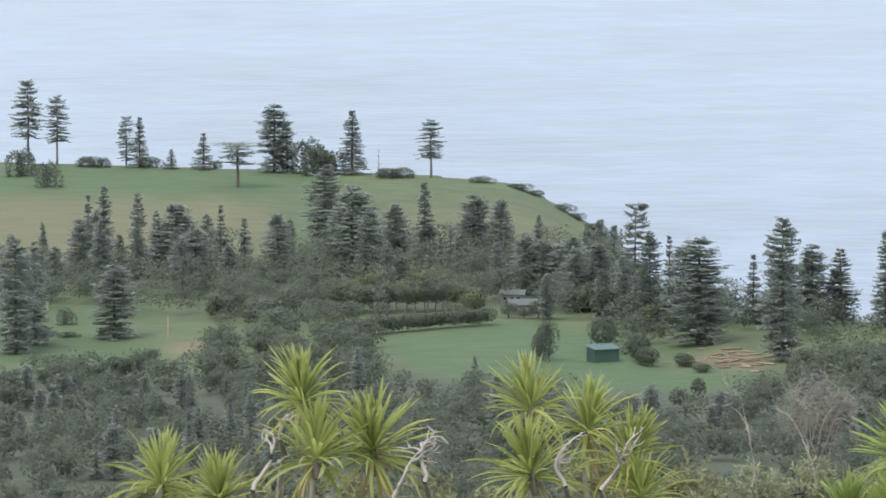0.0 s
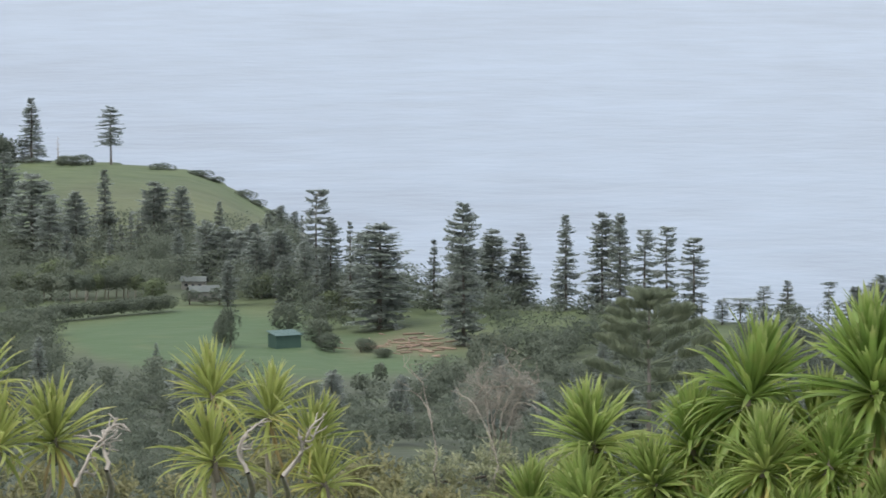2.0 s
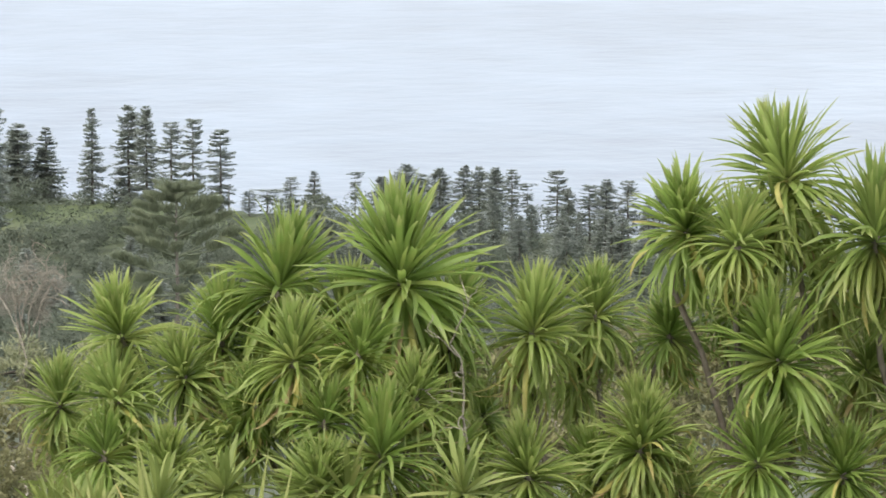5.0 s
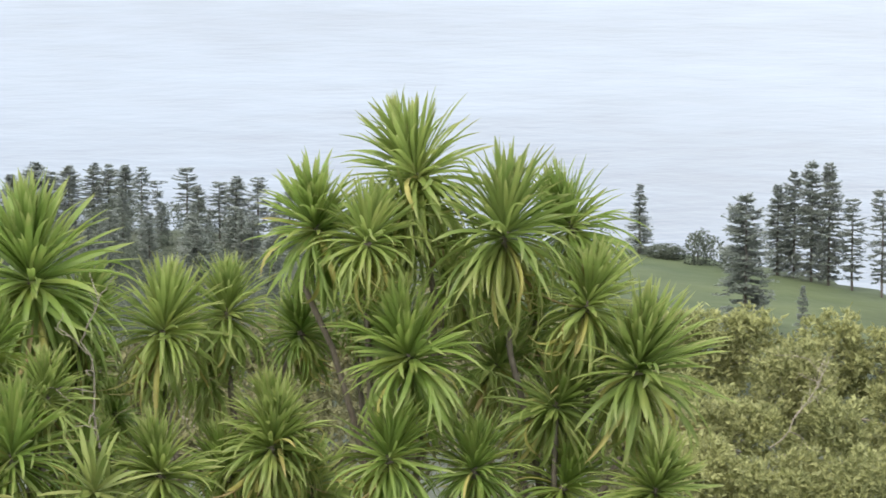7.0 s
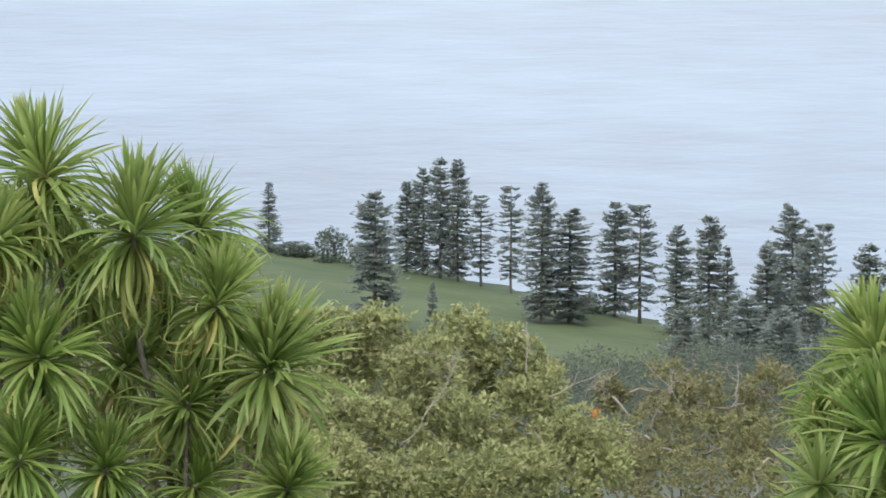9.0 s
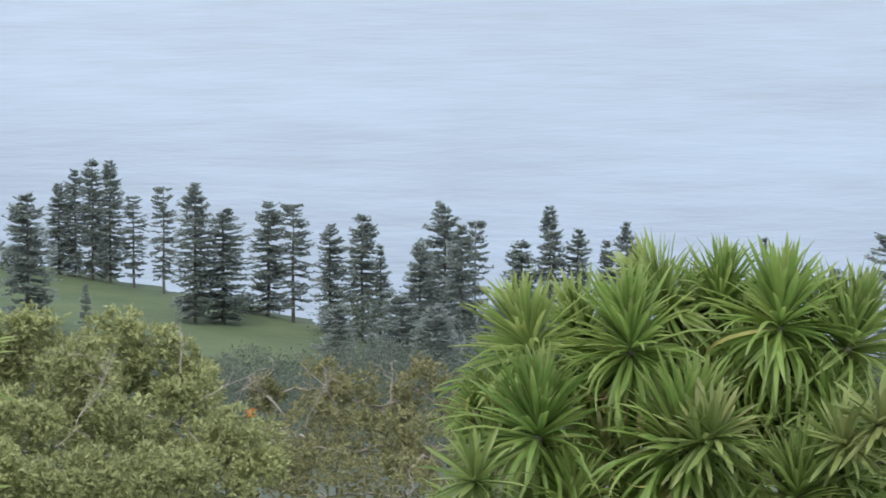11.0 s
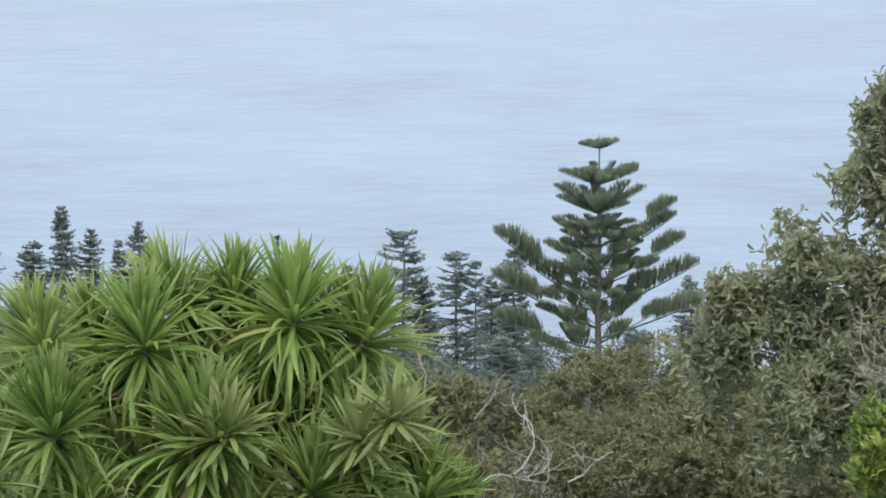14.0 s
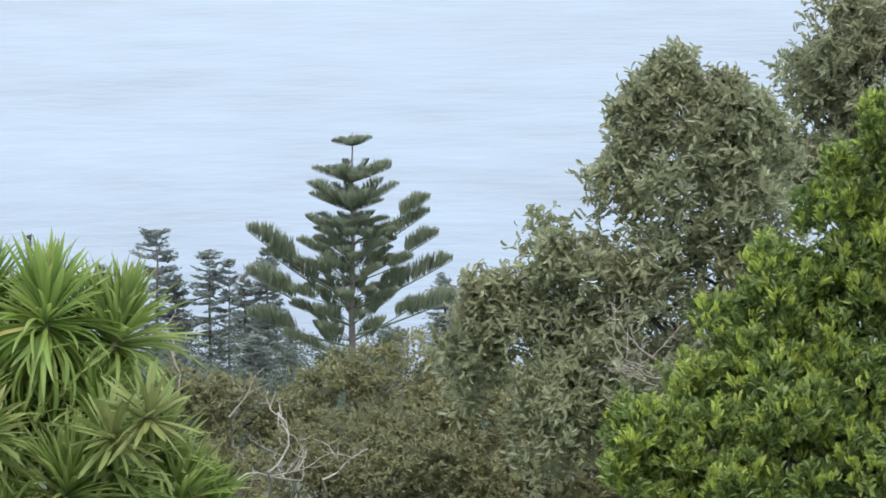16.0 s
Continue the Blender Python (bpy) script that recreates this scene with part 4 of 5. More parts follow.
def limb_set(foot, ends, g, thick, twig=0.012):
    """Branches from one foot to many ends, each bent a little."""
    out = []
    for e in ends:
        e = np.asarray(e, float)
        a, c = np.asarray(foot, float), e
        q = [a + (c - a) * s + g.normal(0, 0.07, 3) * np.linalg.norm(c - a) * math.sin(math.pi * s) for s in np.linspace(0, 1, 6)]
        out.append(tube(q, np.linspace(thick, twig, 6), 5))
    return out


def leafy(name, b, r, lobes, per_lobe, leaf, mat, label, category, seed, slim=0.36, up=0.5, tuft=6, bark=None, shoot=2, tight=0.55, shape=blades, shoots_mat=None):
    """lobes: bearing, drop, nearer range, radius in metres."""
    g = np.random.default_rng(seed)
    foot = on_ground(b, r)
    ob = thing(name, foot, label, category)
    loc = [(*(sight(lb, ld, r - dr) - foot), rad) for lb, ld, dr, rad in lobes]
    small = []
    for x, y, z, rad in loc:
        small.append((x, y, z, rad * 0.62))
        for _ in range(11):
            d = unit(g.normal(0, 1, 3) + (0, -0.3, 0.25))
            q = g.uniform(0.2, 0.44) * rad
            small.append((x + d[0] * (rad - q * 0.7), y + d[1] * (rad - q * 0.7), z + d[2] * (rad - q * 0.7), q))
    shoots = []
    for x, y, z, q in small:
        for _ in range(shoot):
            d = unit(g.normal(0, 1, 3) + (0, 0, 0.7))
            t = np.linspace(0.75, 1.0, 8)[:, None] * q + np.linspace(0, 1, 8)[:, None] * leaf * 1.2
            shoots.append(shape(np.array((x, y, z)) + d * t, d * 0.6 + g.normal(0, 0.6, (8, 3)), d + g.normal(0, 0.3, (8, 3)), leaf * g.uniform(0.7, 1.1, 8), leaf * slim, 0.22))
    part("crown", raw_mesh("crown", *join([sprays(small, per_lobe, leaf, g, slim, up, tuft, tight, shape)] + shoots), mat), ob, kind="stuff")
    if shoots_mat:
        part("young_shoots", raw_mesh("young_shoots", *sprays(small, per_lobe * 0.07, leaf * 0.95, g, slim * 0.85, 2.2, tuft, 2.2, shape), shoots_mat), ob, "pale yellow-green upright new leaves", "stuff")
    fork = (0, 0, min(q[2] for q in loc) * 0.4)
    part("trunk", raw_mesh("trunk", *tube([(0, 0, -0.2), (0.04, 0.02, fork[2] * 0.5), fork], [0.14, 0.12, 0.1], 7), bark or BARK, True), ob)
    joined, waiting = [np.array(fork)], [np.array(q) for q in loc]
    while waiting:  # limbs run from lobe to neighbouring lobe, inside the leaves
        i, j = min(((i, j) for i in range(len(joined)) for j in range(len(waiting))), key=lambda ij: np.linalg.norm(joined[ij[0]][:3] - waiting[ij[1]][:3]))
        q = waiting.pop(j)
        ends = [q[:3] + unit(g.normal(0, 1, 3) + (0, 0, 0.5)) * q[3] * 0.7 for _ in range(5)]
        thick = 0.05 if i == 0 else 0.03
        part("limb", raw_mesh("limb", *join(limb_set(joined[i][:3], [q[:3]], g, thick, 0.018) + limb_set(q[:3], ends, g, 0.014, 0.004)), bark or BARK, True), ob)
        joined.append(q)
    return ob


OLIVE_TREE = [
    (36.19, 5.77, 0, 0.59), (36.84, 5.98, 0, 0.62), (35.6, 6.55, 0, 0.5), (36.34, 7.02, 0, 0.94), (34.62, 7.53, 0, 0.53), (35.34, 7.75, 0, 0.72),
    (37.13, 7.09, 0, 0.75), (34.22, 8.40, 0, 0.56), (34.98, 8.75, 0, 0.72), (36.06, 8.31, 0, 0.81), (33.68, 8.97, 0, 0.47), (35.71, 9.53, 0.6, 0.74),
    (34.63, 9.68, 0.6, 0.71), (36.79, 8.95, 0.4, 0.93), (37.34, 6.44, -0.5, 0.51), (36.26, 5.31, 0, 0.34), (37.01, 5.62, 0, 0.38), (37.30, 5.91, 0, 0.34),
    (33.97, 8.07, 0, 0.34), (33.75, 8.47, 0, 0.38), (35.76, 5.88, 0, 0.34), (36.85, 7.88, 0, 0.69), (35.27, 8.96, 0.3, 0.68),
    (34.91, 9.25, 0.6, 0.56),
]
TALL_TREE = [
    (38.32, 4.72, 0, 0.68), (37.94, 5.37, 0, 0.47), (38.79, 5.36, 0, 0.74), (38.49, 6.36, 0, 0.74), (37.77, 6.37, 0, 0.54), (39.18, 4.71, 0, 0.74),
    (39.48, 6.06, 0, 0.94), (38.93, 7.28, 0, 0.94),
]
FRESH_SHRUB = [
    (37.72, 8.01, 0, 0.49), (37.29, 8.59, 0, 0.51), (38.16, 8.72, 0, 0.59), (36.72, 9.24, 0, 0.44), (37.81, 9.58, 0.5, 0.61), (35.79, 10.03, 0.6, 0.43), (36.15, 10.55, 0.6, 0.46),
    (36.73, 10.09, 0.6, 0.53), (38.67, 9.28, 0.3, 0.56), (38.81, 6.57, 0, 0.41), (38.43, 7.07, 0, 0.41), (38.79, 7.78, 0, 0.49), (38.91, 5.96, 0, 0.26),
    (39.50, 7.27, 0, 0.67), (39.38, 8.91, 0, 0.67), (37.82, 10.43, 0.8, 0.55), (38.76, 10.27, 0.6, 0.61), (37.03, 10.62, 0.9, 0.45), (39.40, 10.19, 0.5, 0.61),
]
OLIVE_SCRUB = [
    (18.73, 8.82, 0, 0.90), (17.87, 8.81, 0, 1.00), (19.81, 8.83, 0, 0.85), (20.39, 8.98, 0, 0.75), (19.30, 9.40, 2, 1.07), (20.67, 9.70, 2, 0.88),
    (18.50, 9.96, 4, 1.14), (19.73, 10.12, 4, 1.14), (21.18, 10.20, 4, 0.95), (17.72, 9.80, 3, 1.06), (17.22, 9.22, 0, 1.00), (20.82, 9.27, 0, 0.60),
    (18.93, 10.60, 6, 1.11), (20.30, 10.69, 6, 1.11), (17.85, 10.58, 6, 1.11),
]
THIN_SCRUB = [
    (22.34, 9.21, 0, 0.58), (22.78, 9.36, 0, 0.64), (23.21, 9.43, 0, 0.64), (23.65, 9.21, 0, 0.58), (22.05, 9.85, 2, 0.88), (22.92, 10.00, 3, 0.92),
    (23.79, 9.93, 3, 0.82), (21.61, 10.35, 4, 0.91), (22.48, 10.57, 5, 1.00), (23.50, 10.57, 5, 1.00), (24.23, 9.57, 0, 0.74), (24.52, 10.22, 3, 0.92),
    (21.69, 9.28, 0, 0.32),
]
DULL_SCRUB = [
    (31.42, 9.52, 0, 0.54), (30.77, 9.73, 0, 0.62), (32.08, 9.23, 0, 0.50), (32.80, 9.23, 0, 0.70), (30.26, 9.45, 0, 0.47), (32.22, 10.02, 2, 0.68),
    (33.09, 9.94, 2, 0.75), (33.82, 9.65, 2, 0.82), (31.50, 10.38, 3, 0.66), (32.52, 10.59, 3, 0.81), (33.60, 10.51, 3, 0.81), (34.54, 10.14, 3, 0.89),
    (35.27, 10.28, 2, 0.90), (35.70, 9.91, -2, 0.88), (34.30, 10.65, 3, 0.90), (36.20, 10.35, 2, 0.95), (37.00, 10.65, 3, 0.90), (30.62, 10.38, 2, 0.60), (29.90, 9.30, 0, 0.39),
]
FERNY_SCRUB = [
    (3.93, 8.71, 0, 0.75), (4.65, 8.56, 0, 0.66), (5.15, 8.84, 0, 0.84), (3.28, 8.93, 0, 0.56), (5.58, 8.55, 0, 0.66),
]
leafy("broadleaf_tree", 35.6, 50, [(b, d + 0.06, n_, q * 0.92) for b, d, n_, q in OLIVE_TREE], 2300, 0.125, BROADLEAF, "dull olive broadleaf tree with long drooping leaves on a scrubby slope", "tree", 21, 0.34, 0.3, shoot=5, shape=oval_leaves)
leafy("broadleaf_tree", 38.6, 54, TALL_TREE, 2300, 0.125, BROADLEAF, "tall olive-green broadleaf tree with dense leafy sprays", "tree", 22, 0.34, 0.3, shoot=5, shape=oval_leaves)
leafy("leafy_shrub", 38.0, 41, FRESH_SHRUB, 5600, 0.105, BRIGHT, "bright yellow-green shrub with upright rounded leaf tufts", "shrub", 23, 0.38, 1.5, 10, tight=1.3, shape=oval_leaves, shoots_mat=NEW_LEAF)
leafy("olive_bush", 19.4, 80, OLIVE_SCRUB, 3300, 0.12, SCRUB, "dense olive-yellow coastal bush with small leaves", "bush", 24, 0.45, 0.8, 7, BARK_PALE, tight=0.8, shoot=4)
leafy("thin_bush", 22.9, 85, THIN_SCRUB, 1250, 0.105, THIN, "thin straggling bush with yellowish leaves and bare twigs", "bush", 25, 0.45, 0.6, 6, BARK_PALE)
leafy("dull_bush", 32.0, 62, DULL_SCRUB, 3400, 0.09, DULL, "low dull brownish-green scrub bush below the pine", "bush", 26, 0.42, 0.5, shape=oval_leaves)
leafy("thin_bush", 4.5, 75, [(b, d + 0.3, n_, q * 0.8) for b, d, n_, q in FERNY_SCRUB], 1300, 0.13, BROADLEAF, "thin ferny scrub among bare twigs", "bush", 27, 0.3, 0.7)


def dead_branches(b, drop, r, reach, tilt, seed, label, thick=0.013, mat=BARK_PALE):
    """A bare forked branch that rises out of the scrub: a main limb, its forks and fine twigs."""
    g = np.random.default_rng(seed)
    start = sight(b, drop, r)
    ob = thing("dead_branch", start, label, "branch", "bleached branches in the scrub")

    def grow(p, d, ln, th, level):
        pts = [p]
        for _ in range(6):
            d = unit(d + g.normal(0, 0.24, 3) + (0, 0, 0.05))
            pts.append(pts[-1] + d * ln / 6)
        part("twig", raw_mesh("twig", *tube(pts, np.linspace(th, th * 0.4, 7), 5), mat, True), ob)
        if level:
            for k in (2, 3, 4, 5, 6):
                if g.random() < 0.72:
                    grow(pts[k], unit(d + g.normal(0, 0.6, 3)), ln * g.uniform(0.35, 0.62), th * 0.6, level - 1)

    grow(np.zeros(3), unit(np.array([math.cos(radians(tilt)), 0.1, math.sin(radians(tilt))])), reach, thick, 2)
    away = polar(b, 1, 0)
    floor_z = float(ground_z(b, r + 3.2)) - start.z
    down = [Vector((0, 0, 0)), away * 0.5 + Vector((0.05, 0, -0.25)), away * 2.4 + Vector((0, 0, -0.8)), away * 3.2 + Vector((0, 0, min(-1.0, floor_z - 0.1)))]
    part("limb", raw_mesh("limb", *tube(down, [thick, thick * 1.2, thick * 1.5, thick * 2], 6), mat, True), ob)
    return ob


PALE = "bleached bare forked branch rising from the scrub"
for b, drop, r, reach, tilt, seed in [(3.93, 8.8, 72, 1.5, 80, 1), (4.7, 8.9, 70, 1.3, 75, 2), (21.18, 9.5, 79, 1.2, 70, 3), (22.2, 9.7, 82, 1.1, 60, 4), (18.2, 10.2, 74, 1.2, 150, 5),
                                      (31.4, 10.3, 56, 0.8, 35, 6), (30.6, 9.6, 58, 0.9, 40, 7), (36.25, 9.1, 45, 0.9, 152, 8), (36.3, 9.0, 45, 0.8, 122, 9), (36.1, 9.2, 45, 0.8, 172, 18), (10.4, 9.9, 35, 0.9, 85, 10), (29.95, 9.6, 50, 1.0, 70, 11),
                                      (20.6, 9.0, 78, 1.0, 80, 12), (20.9, 9.3, 77, 1.3, 20, 13), (22.6, 9.5, 82, 1.2, 110, 14), (19.0, 9.9, 75, 1.3, 15, 15), (23.3, 9.4, 82, 1.0, 80, 16), (19.6, 9.3, 77, 0.9, 95, 17)]:
    dead_branches(b, drop, r, reach, tilt, seed, PALE)
for b, drop, r, reach, tilt, seed in [(31.1, 10.3, 54, 1.0, 12, 31), (30.7, 10.4, 54, 1.0, 24, 32), (31.8, 10.4, 54, 0.7, 8, 33)]:
    dead_branches(b, drop, r, reach, tilt, seed, PALE, 0.015, BLEACHED)
for b, drop, r, reach, tilt, seed in [(-2.45, 8.85, 44.2, 0.55, 85, 21), (-0.65, 8.95, 44, 0.5, 55, 22), (-0.25, 8.75, 44, 0.45, 80, 23), (2.0, 8.85, 44, 0.5, 70, 24), (1.55, 8.8, 44, 0.45, 115, 25), (-2.1, 8.2, 44.6, 0.3, 75, 26)]:
    dead_branches(b, drop, r, reach, tilt, seed, "white crooked branch below the cabbage-tree heads", 0.027, BLEACHED)


# ------------------------------------------------------------ thicket under and behind the cabbage trees
def sword_thicket(name, b0, b1, r0, r1, count, size, mat, label, seed, top=2.6):
    """Low heads of sword leaves packed over a stretch of slope, as one mass."""
    g = np.random.default_rng(seed)
    src = SWORDS[1][1][0]
    tv = np.zeros(len(src.vertices) * 3, np.float32)
    src.vertices.foreach_get("co", tv)
    tv = tv.reshape(-1, 3)
    tf = np.array([tuple(q.vertices) for q in src.polygons])
    vs, fs = [], []
    for c in range(count):
        b, r = g.uniform(b0, b1), g.uniform(r0, r1)
        foot = on_ground(b, r) + Vector((0, 0, g.uniform(0.15, 1) ** 0.7 * top))
        for i in range(46):
            s = (i + 0.5) / 46
            m = (Matrix.Translation(foot) @ Matrix.Rotation(i * 2.39996 + c, 4, "Z") @ Matrix.Rotation(-radians(82 - 125 * s + g.normal(0, 8)), 4, "Y")
                 @ Matrix.Rotation(g.normal(0, 0.35), 4, "X") @ Matrix.Diagonal((size * g.uniform(0.8, 1.2), size * 1.4, size, 1)))
            a = np.array(m)
            vs.append(tv @ a[:3, :3].T + a[:3, 3])
            fs.append(tf + len(tv) * len(fs))
    me = raw_mesh(name, np.concatenate(vs), np.concatenate(fs), mat, True)
    return tagged(new(name, me), label, "undergrowth", kind="stuff")


SWORD_LOW = material("thicket_sword_leaf", (0.10, 0.15, 0.035), (0.30, 0.35, 0.11), 0.5, 2.5, 0.1, 0.35, 0, 1.0, (0.34, 0.28, 0.13), 0.5, 1.2)
sword_thicket("sword_leaf_thicket", 5.0, 10.6, 33.5, 37.5, 64, 0.46, SWORD_LOW, "dense mass of green sword leaves under cabbage trees", 31, 2.9)
sword_thicket("sword_leaf_thicket", 24.2, 30.2, 34.5, 38.5, 60, 0.46, SWORD_LOW, "dense mass of green sword leaves filling the low clump", 32, 2.9)
sword_thicket("sword_leaf_thicket", 10.6, 17.8, 36, 40, 20, 0.42, SWORD_LOW, "loose sword leaves low between slender stems", 33, 2.4)

# twiggy scrub behind the stems
leafy("twiggy_bush", 13.5, 58, [(10.4, 9.3, 0, 0.9), (11.3, 9.1, 0, 0.9), (12.3, 9.2, -1, 0.9), (13.2, 8.9, -1, 0.9), (14.2, 8.8, -2, 1.0), (15.3, 8.7, -2, 1.0), (16.4, 8.9, -2, 0.9), (11.8, 10.0, 2, 1.0), (13.6, 10.0, 2, 1.0), (15.4, 9.9, 2, 1.0), (16.9, 10.0, 2, 0.9), (10.2, 10.2, 3, 0.9)],
      1700, 0.13, DULL, "grey-green twiggy scrub behind the cabbage-tree stems", "bush", 41, 0.4, 0.6, 6, BARK_PALE)
leafy("low_bush", -0.5, 66, [(-3.6, 9.3, 0, 0.8), (-2.6, 9.4, 0, 0.8), (-1.4, 9.5, 0, 0.9), (-0.2, 9.4, 0, 0.8), (0.9, 9.5, 0, 0.8), (2.0, 9.3, 0, 0.9), (3.0, 9.2, 0, 0.8)],
      1300, 0.13, DULL, "thin grey-green scrub below the cabbage trees", "bush", 42, 0.4, 0.6, 6, BARK_PALE)

leafy("low_bush", 4.0, 56, [(2.6, 10.0, 0, 0.7), (3.3, 9.8, 0, 0.7), (4.1, 9.7, 0, 0.75), (4.8, 9.8, 0, 0.7), (5.4, 10.0, 0, 0.7), (3.0, 10.6, 2, 0.8), (3.9, 10.5, 2, 0.8), (4.8, 10.6, 2, 0.8)],
      2200, 0.1, DULL, "thin twiggy grey-green scrub on the slope", "bush", 43, 0.4, 0.6, 6, BARK_PALE)

# ------------------------------------------------------------ strap-leaved flax clump
flax = thing("flax_clump", on_ground(5.7, 30), "upright clump of yellow-green strap leaves on the near slope", "plant")
g = np.random.default_rng(51)
for i in range(64):
    lf = part("leaf", (SWORDS[1][0][0], SWORDS[1][1][1], SWORDS[1][0][2], SWORDS_OLD[0])[i % 4], flax)
    side = polar(g.uniform(5.0, 7.4), 30 - g.uniform(-0.6, 0.6), 0) - polar(5.7, 30, 0)
    ln = g.uniform(1.7, 2.75)
    lf.matrix_basis = Matrix.Translation(side + Vector((0, 0, 0.1))) @ Matrix.Rotation(g.uniform(0, 6.28), 4, "Z") @ Matrix.Rotation(-radians(g.uniform(66, 88)), 4, "Y") @ Matrix.Diagonal((ln, 0.75, ln, 1))

# bunch of orange dead leaves caught in the thin scrub
g = np.random.default_rng(52)
bunch = thing("dead_leaf_bunch", sight(21.5, 9.52, 79), "bunch of orange dead leaves on a bare twig", "leaves")
part("leaves", raw_mesh("leaves", *blades(g.normal(0, 0.035, (26, 3)), g.normal(0, 1, (26, 3)), g.normal(0, 1, (26, 3)), 0.13, 0.06), ORANGE), bunch, kind="stuff")
part("twig", raw_mesh("twig", *tube([(0, 0, 0.02), (0.1, 0.05, -0.5), (0.05, 0.1, -3.4)], [0.01, 0.014, 0.02], 5), BARK_PALE, True), bunch)

# ------------------------------------------------------------ the green shed by the field
shed = thing("shed", on_ground(2.03, 1334), "dark green sheet-metal shed with a pale sloping roof", "shed")
shed.rotation_euler[2] = radians(24)
W_, D_, H_ = 8.2, 5.5, 4.0
part("wall", raw_mesh("wall", *box(0, D_ / 2, H_ / 2, W_, 0.12, H_), SHED_GREEN), shed)
part("wall", raw_mesh("wall", *box(-W_ / 2 + 0.06, 0, H_ / 2 + 0.002, 0.12, D_ - 0.14, H_), SHED_GREEN), shed)
part("wall", raw_mesh("wall", *box(W_ / 2 - 0.06, 0, H_ / 2 + 0.002, 0.12, D_ - 0.14, H_), SHED_GREEN), shed)
part("wall", raw_mesh("wall", *box(-W_ / 4, -D_ / 2, H_ / 2 - 0.15, W_ / 2, 0.12, H_ - 0.3), SHED_GREEN), shed)
part("door", raw_mesh("door", *box(W_ / 4 - 0.06, -D_ / 2 - 0.03, 1.85, W_ / 2 - 0.02, 0.1, 3.7), SHED_GREEN), shed, "closed green sliding door")
rv, rf = box(0, 0, 0, W_ + 0.8, D_ + 1.0, 0.16)
rv = rv + np.array([0, 0, H_ + 0.35])
rv[:, 2] += rv[:, 1] * 0.14
part("roof", raw_mesh("roof", rv, rf, ROOF_PALE), shed, "pale metal roof")
for k in range(9):
    ev, ef = box(-W_ / 2 + 0.3 + k * 1.125, 0, 0, 0.08, D_ + 0.96, 0.07)
    ev = ev + np.array([0, 0, H_ + 0.465])
    ev[:, 2] += ev[:, 1] * 0.14
    part("roof_rib", raw_mesh("roof_rib", ev, ef, ROOF_PALE), shed)

# twiggy grey trees round the shed
for b, r, h, w in [(2.08, 1372, 9.5, 12), (2.48, 1352, 8, 10), (2.66, 1340, 5.5, 9), (1.34, 1335, 12, 7), (1.26, 1340, 8, 6), (3.0, 1338, 4, 8), (3.35, 1322, 2.6, 7)]:
    ob = thing("twiggy_tree", on_ground(b, r), "grey-green thin-leaved rounded tree beside the shed", "tree", "trees round the shed")
    cr = part("crown", BUSH_MESHES[2], ob)
    cr.scale, cr.location = (w, w * 0.9, h * 1.15), (0, 0, -h * 0.12)
    ob.rotation_euler[2] = b * 9
    part("trunk", raw_mesh("twiggy_trunk", *tube([(0, 0, -0.3), (0.2, 0, h * 0.35), (0, 0.2, h * 0.75)], [0.25, 0.18, 0.06], 5), BARK, True), ob)

# ------------------------------------------------------------ felled timber on the bare ground
g = np.random.default_rng(61)
LOG = raw_mesh("felled_log", *tube([(-0.5, 0, 0.03), (-0.15, 0.004, 0.031), (0.2, -0.004, 0.03), (0.5, 0, 0.03)], [0.03, 0.029, 0.027, 0.024], 8), TIMBER, True)
for k in range(60):
    b, r = float(np.clip(g.normal(3.5, 0.42), 2.75, 4.5)), g.normal(1352, 13)
    ob = thing("felled_log", on_ground(b, r) + Vector((0, 0, 0.02)), "orange-brown felled log on the bare ground", "log", "felled logs by the field", data=LOG)
    ln = g.uniform(2.5, 7.5)
    thick = g.uniform(4, 10)
    ob.scale, ob.rotation_euler[2] = (ln, thick, thick), g.normal(0, 0.9)

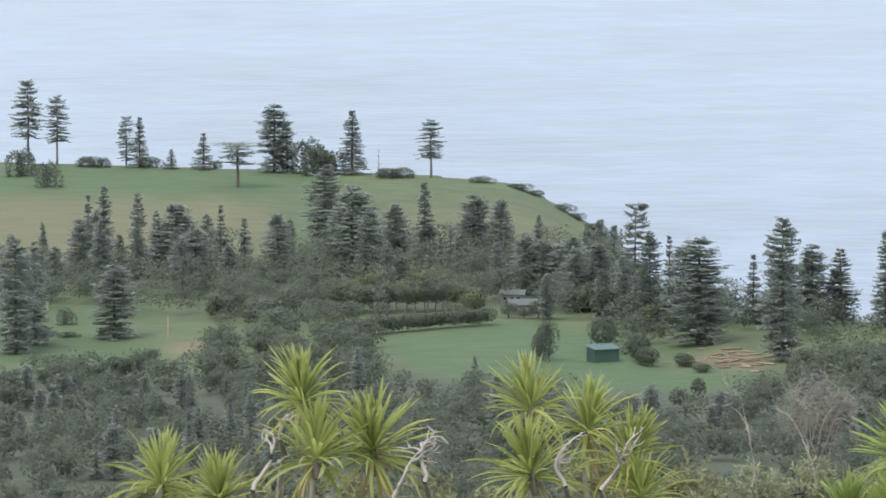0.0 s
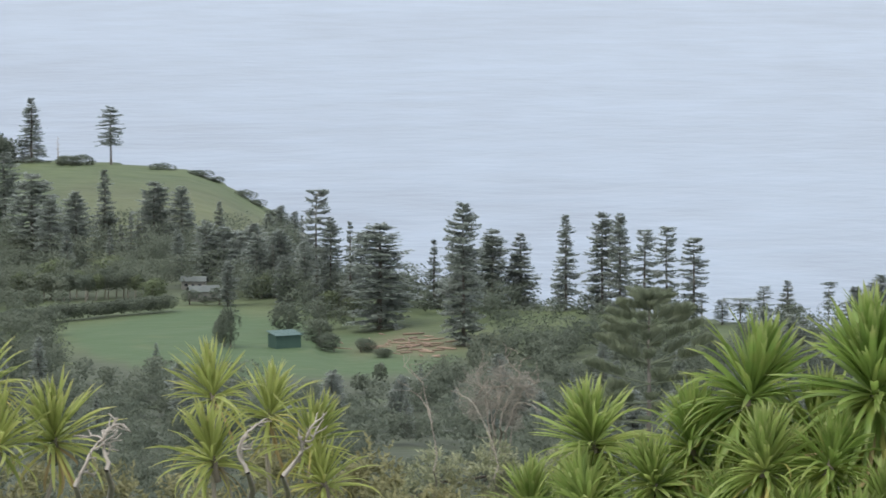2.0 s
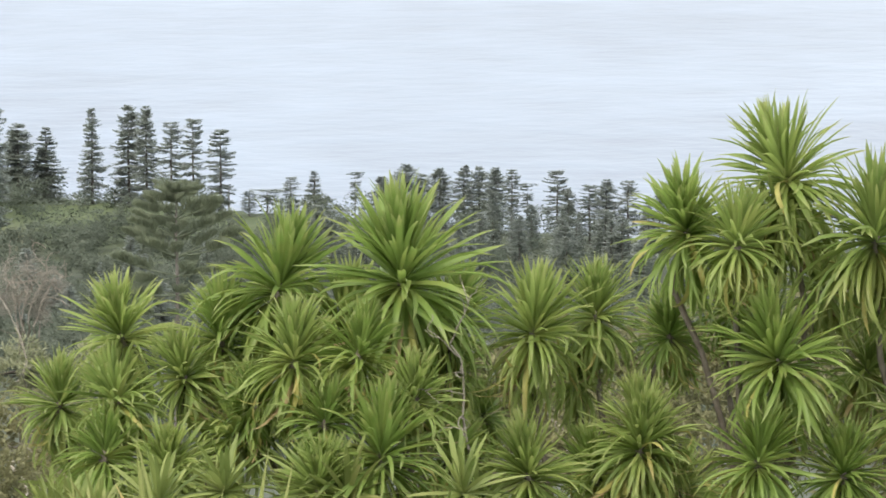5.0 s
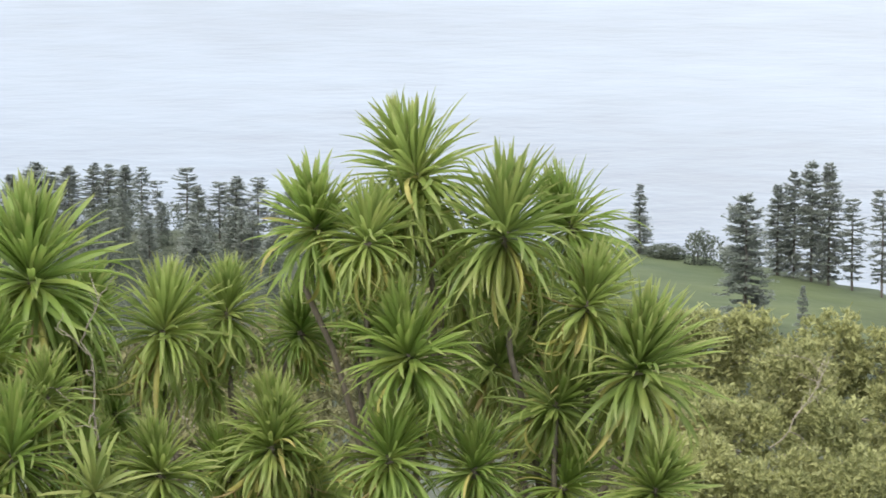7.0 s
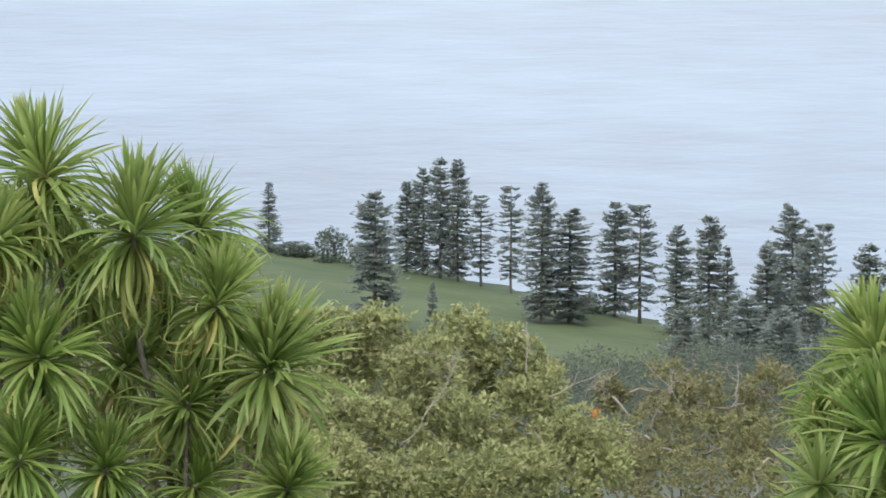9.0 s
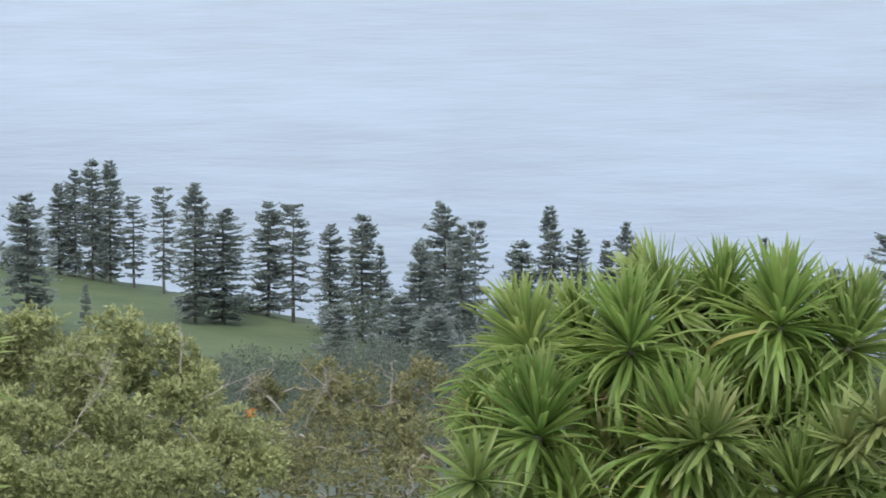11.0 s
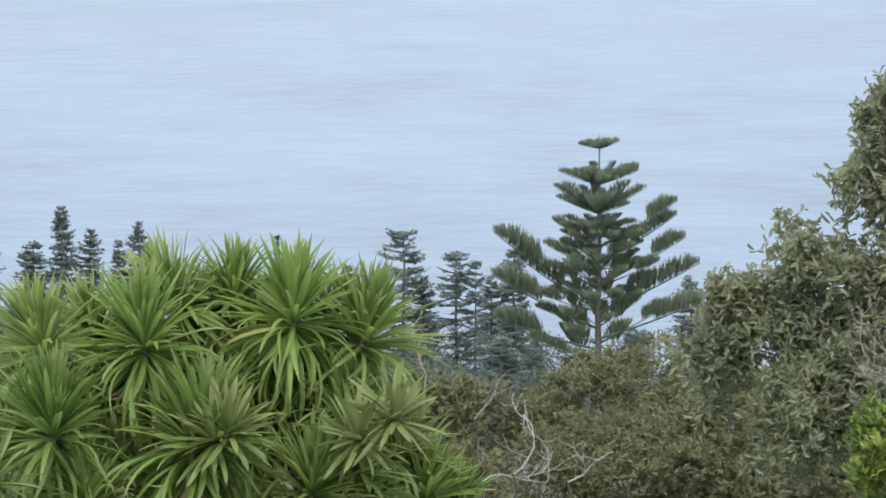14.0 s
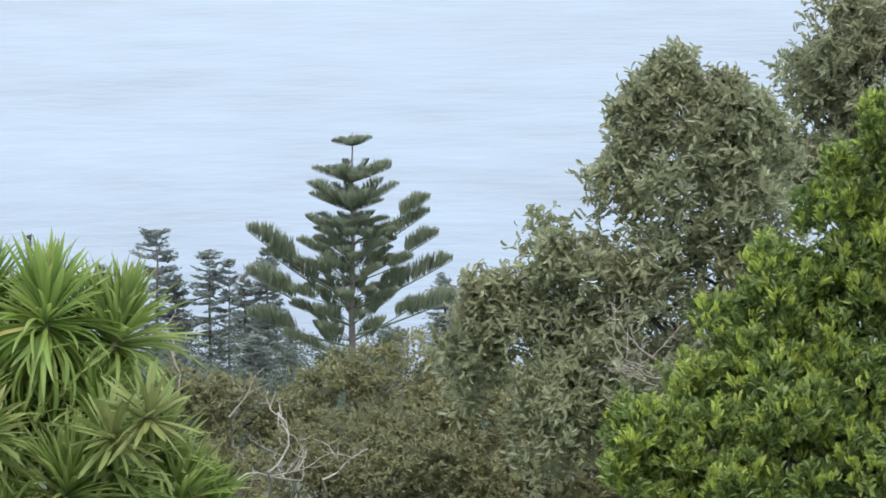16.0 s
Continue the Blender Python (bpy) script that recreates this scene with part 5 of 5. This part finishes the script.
# ------------------------------------------------------------ cottages among the trees
def cottage(b, r, w, h, turn, wall_mat, label):
    ob = thing("cottage", on_ground(b, r) - Vector((0, 0, 0.2)), label, "house")
    ob.rotation_euler[2] = radians(turn)
    dp = w * 0.6
    part("wall", raw_mesh("wall", *box(0, 0, h / 2, w, dp, h), wall_mat), ob)
    o, rh = 0.5, dp * 0.28
    v = [(x, y, z) for x in (-w / 2 - o, w / 2 + o) for y, z in ((-dp / 2 - o, h - 0.1), (0, h + rh), (dp / 2 + o, h - 0.1), (dp / 2 + o, h - 0.28), (0, h + rh - 0.2), (-dp / 2 - o, h - 0.28))]
    f = [(0, 1, 7), (0, 7, 6), (1, 2, 8), (1, 8, 7), (2, 3, 9), (2, 9, 8), (3, 4, 10), (3, 10, 9), (4, 5, 11), (4, 11, 10), (5, 0, 6), (5, 6, 11), (0, 5, 4), (0, 4, 1), (1, 4, 3), (1, 3, 2), (6, 7, 10), (6, 10, 11), (7, 8, 9), (7, 9, 10)]
    part("roof", raw_mesh("roof", np.array(v), np.array(f), ROOF_GREY), ob, "grey pitched roof")
    part("gable", raw_mesh("gable", np.array([(x, y, z) for x in (-w / 2 + 0.05, w / 2 - 0.05) for y, z in ((-dp / 2 + 0.05, h), (dp / 2 - 0.05, h), (0, h + rh * 0.8))]), np.array([(0, 2, 1), (3, 4, 5)]), wall_mat), ob)
    for x in (-w * 0.3, w * 0.28):
        wd = part("window", raw_mesh("window", *box(x, -dp / 2 - 0.03, h * 0.55, 1.3, 0.08, 1.1), WALL_PALE), ob)
        part("pane", raw_mesh("pane", *box(x, -dp / 2 - 0.075, h * 0.55, 1.1, 0.02, 0.9), GLASS_DARK), wd)
    part("door", raw_mesh("door", *box(0, -dp / 2 - 0.03, 1.05, 0.9, 0.07, 2.1), GLASS_DARK), ob)


cottage(1.0, 1486, 9.5, 3.6, 12, WALL_PALE, "small pale cottage half hidden by trees")
cottage(0.88, 1535, 8.0, 3.2, -8, WALL_PALE, "grey-roofed cottage among dark trees")
# this cottage is added in place of white blossom
cottage(-2.2, 1512, 8, 3.0, -20, WALL_PALE, "small cottage standing in for white blossom behind the hedge")

# ------------------------------------------------------------ posts, dead trees, hedges
for b, r, h, label in [(-3.52, 1412, 9.5, "weathered utility pole at the field's edge"), (-5.05, 1480, 7.0, "weathered utility pole on the pasture")]:
    pole = thing("utility_pole", on_ground(b, r), label, "pole")
    part("post", raw_mesh("post", *tube([(0, 0, -0.3), (0, 0, h * 0.5), (0.03, 0, h)], [0.2, 0.17, 0.13], 8), BARK_PALE, True), pole)
    part("crossarm", raw_mesh("crossarm", *box(0, 0.16, h - 0.7, 1.9, 0.12, 0.14), BARK), pole)
for b, r, h in [(-0.83, 1992, 12), (7.35, 1390, 9)]:
    ob = thing("dead_tree", on_ground(b, r), "bare grey dead tree by the cliff", "tree")
    part("trunk", raw_mesh("trunk", *tube([(0, 0, -0.3), (0.1, 0, h * 0.5), (0, 0, h)], [0.35, 0.25, 0.06], 6), BARK_PALE, True), ob)
    for k in range(7):
        z, a = h * (0.4 + 0.08 * k), k * 2.2
        part("branch", raw_mesh("branch", *tube([(0, 0, z), (math.cos(a) * 0.7, math.sin(a) * 0.7, z + 0.3), (math.cos(a) * 1.4, math.sin(a) * 1.4, z + 0.2)], [0.1, 0.07, 0.03], 4), BARK_PALE, True), ob)

# hedges along the fields
hedge = [(*on_ground(b, 1408 + 17 * (b + 1.6)), 3.6, 5.2) for b in np.arange(-1.6, 0.62, 0.075)]
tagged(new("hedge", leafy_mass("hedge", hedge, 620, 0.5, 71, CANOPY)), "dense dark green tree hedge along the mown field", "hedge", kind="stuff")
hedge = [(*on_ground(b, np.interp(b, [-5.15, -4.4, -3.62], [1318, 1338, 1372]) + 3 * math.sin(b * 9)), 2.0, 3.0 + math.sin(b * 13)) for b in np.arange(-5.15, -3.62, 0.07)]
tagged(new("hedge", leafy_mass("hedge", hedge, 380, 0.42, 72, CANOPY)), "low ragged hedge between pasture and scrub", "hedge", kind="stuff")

# windbreak of slender trees behind the hedge
g = np.random.default_rng(74)
for k, b in enumerate(np.arange(-1.36, 0.2, 0.083)):
    h, w = g.uniform(7.5, 9.5), g.uniform(6, 8)
    ob = thing("windbreak_tree", on_ground(b + g.normal(0, 0.015), 1500 + g.normal(0, 4)), "slender pale-trunked tree with a flat-topped green crown", "tree", "windbreak behind the hedge")
    cr = part("crown", (LIME_MESH, BUSH_MESHES[0], BUSH_MESHES[1])[k % 3], ob)
    cr.scale, cr.location = (w, w, h * 0.8), (0, 0, h * 0.22)
    part("trunk", raw_mesh("windbreak_trunk", *tube([(0, 0, -0.3), (0.15, 0, h * 0.3), (0, 0.1, h * 0.75)], [0.26, 0.2, 0.1], 5), BARK_PALE, True), ob)

# bushes placed between camera and cottage, so that it shows only in part
for b, r, h, w in [(0.82, 1470, 4.6, 6), (1.2, 1468, 5.5, 7), (1.02, 1468, 2.6, 5)]:
    ob = thing("bush", on_ground(b, r), "dark rounded bush screening the cottage from the camera", "bush", "cottage bushes")
    part("crown", BUSH_MESHES[1], ob).scale = (w, w, h)
    part("trunk", raw_mesh("bush_trunk", *tube([(0, 0, -0.3), (0.1, 0, h * 0.3), (0, 0.15, h * 0.6)], [0.3, 0.2, 0.08], 5), BARK, True), ob)

TWIGS = material("fine_grey_twigs", (0.19, 0.18, 0.15), (0.34, 0.32, 0.27), 0.9, 2.0, 0, 0.3, 0, 0.4)
# sparse-crowned tree standing in front of the valley
leafy("sparse_tree", 4.74, 150, [(4.55, 7.75, 0, 0.75), (4.85, 7.72, 0, 0.8), (5.05, 7.85, 0, 0.6), (4.45, 7.95, 0, 0.6), (4.75, 8.0, 0, 0.7), (4.95, 8.1, 0, 0.5)], 55, 0.16, TWIGS,
      "thin brownish tree with a sparse rounded crown", "tree", 73, 0.1, 0.5, 6, BARK_PALE)
for b, drop, tilt, seed in [(4.72, 8.35, 90, 41), (4.66, 8.3, 115, 42), (4.84, 8.3, 65, 43), (4.7, 8.2, 100, 44), (4.78, 8.25, 78, 45)]:
    dead_branches(b, drop, 149.5, 2.0, tilt, seed, "grey bare branches of a thin-crowned tree", 0.03)
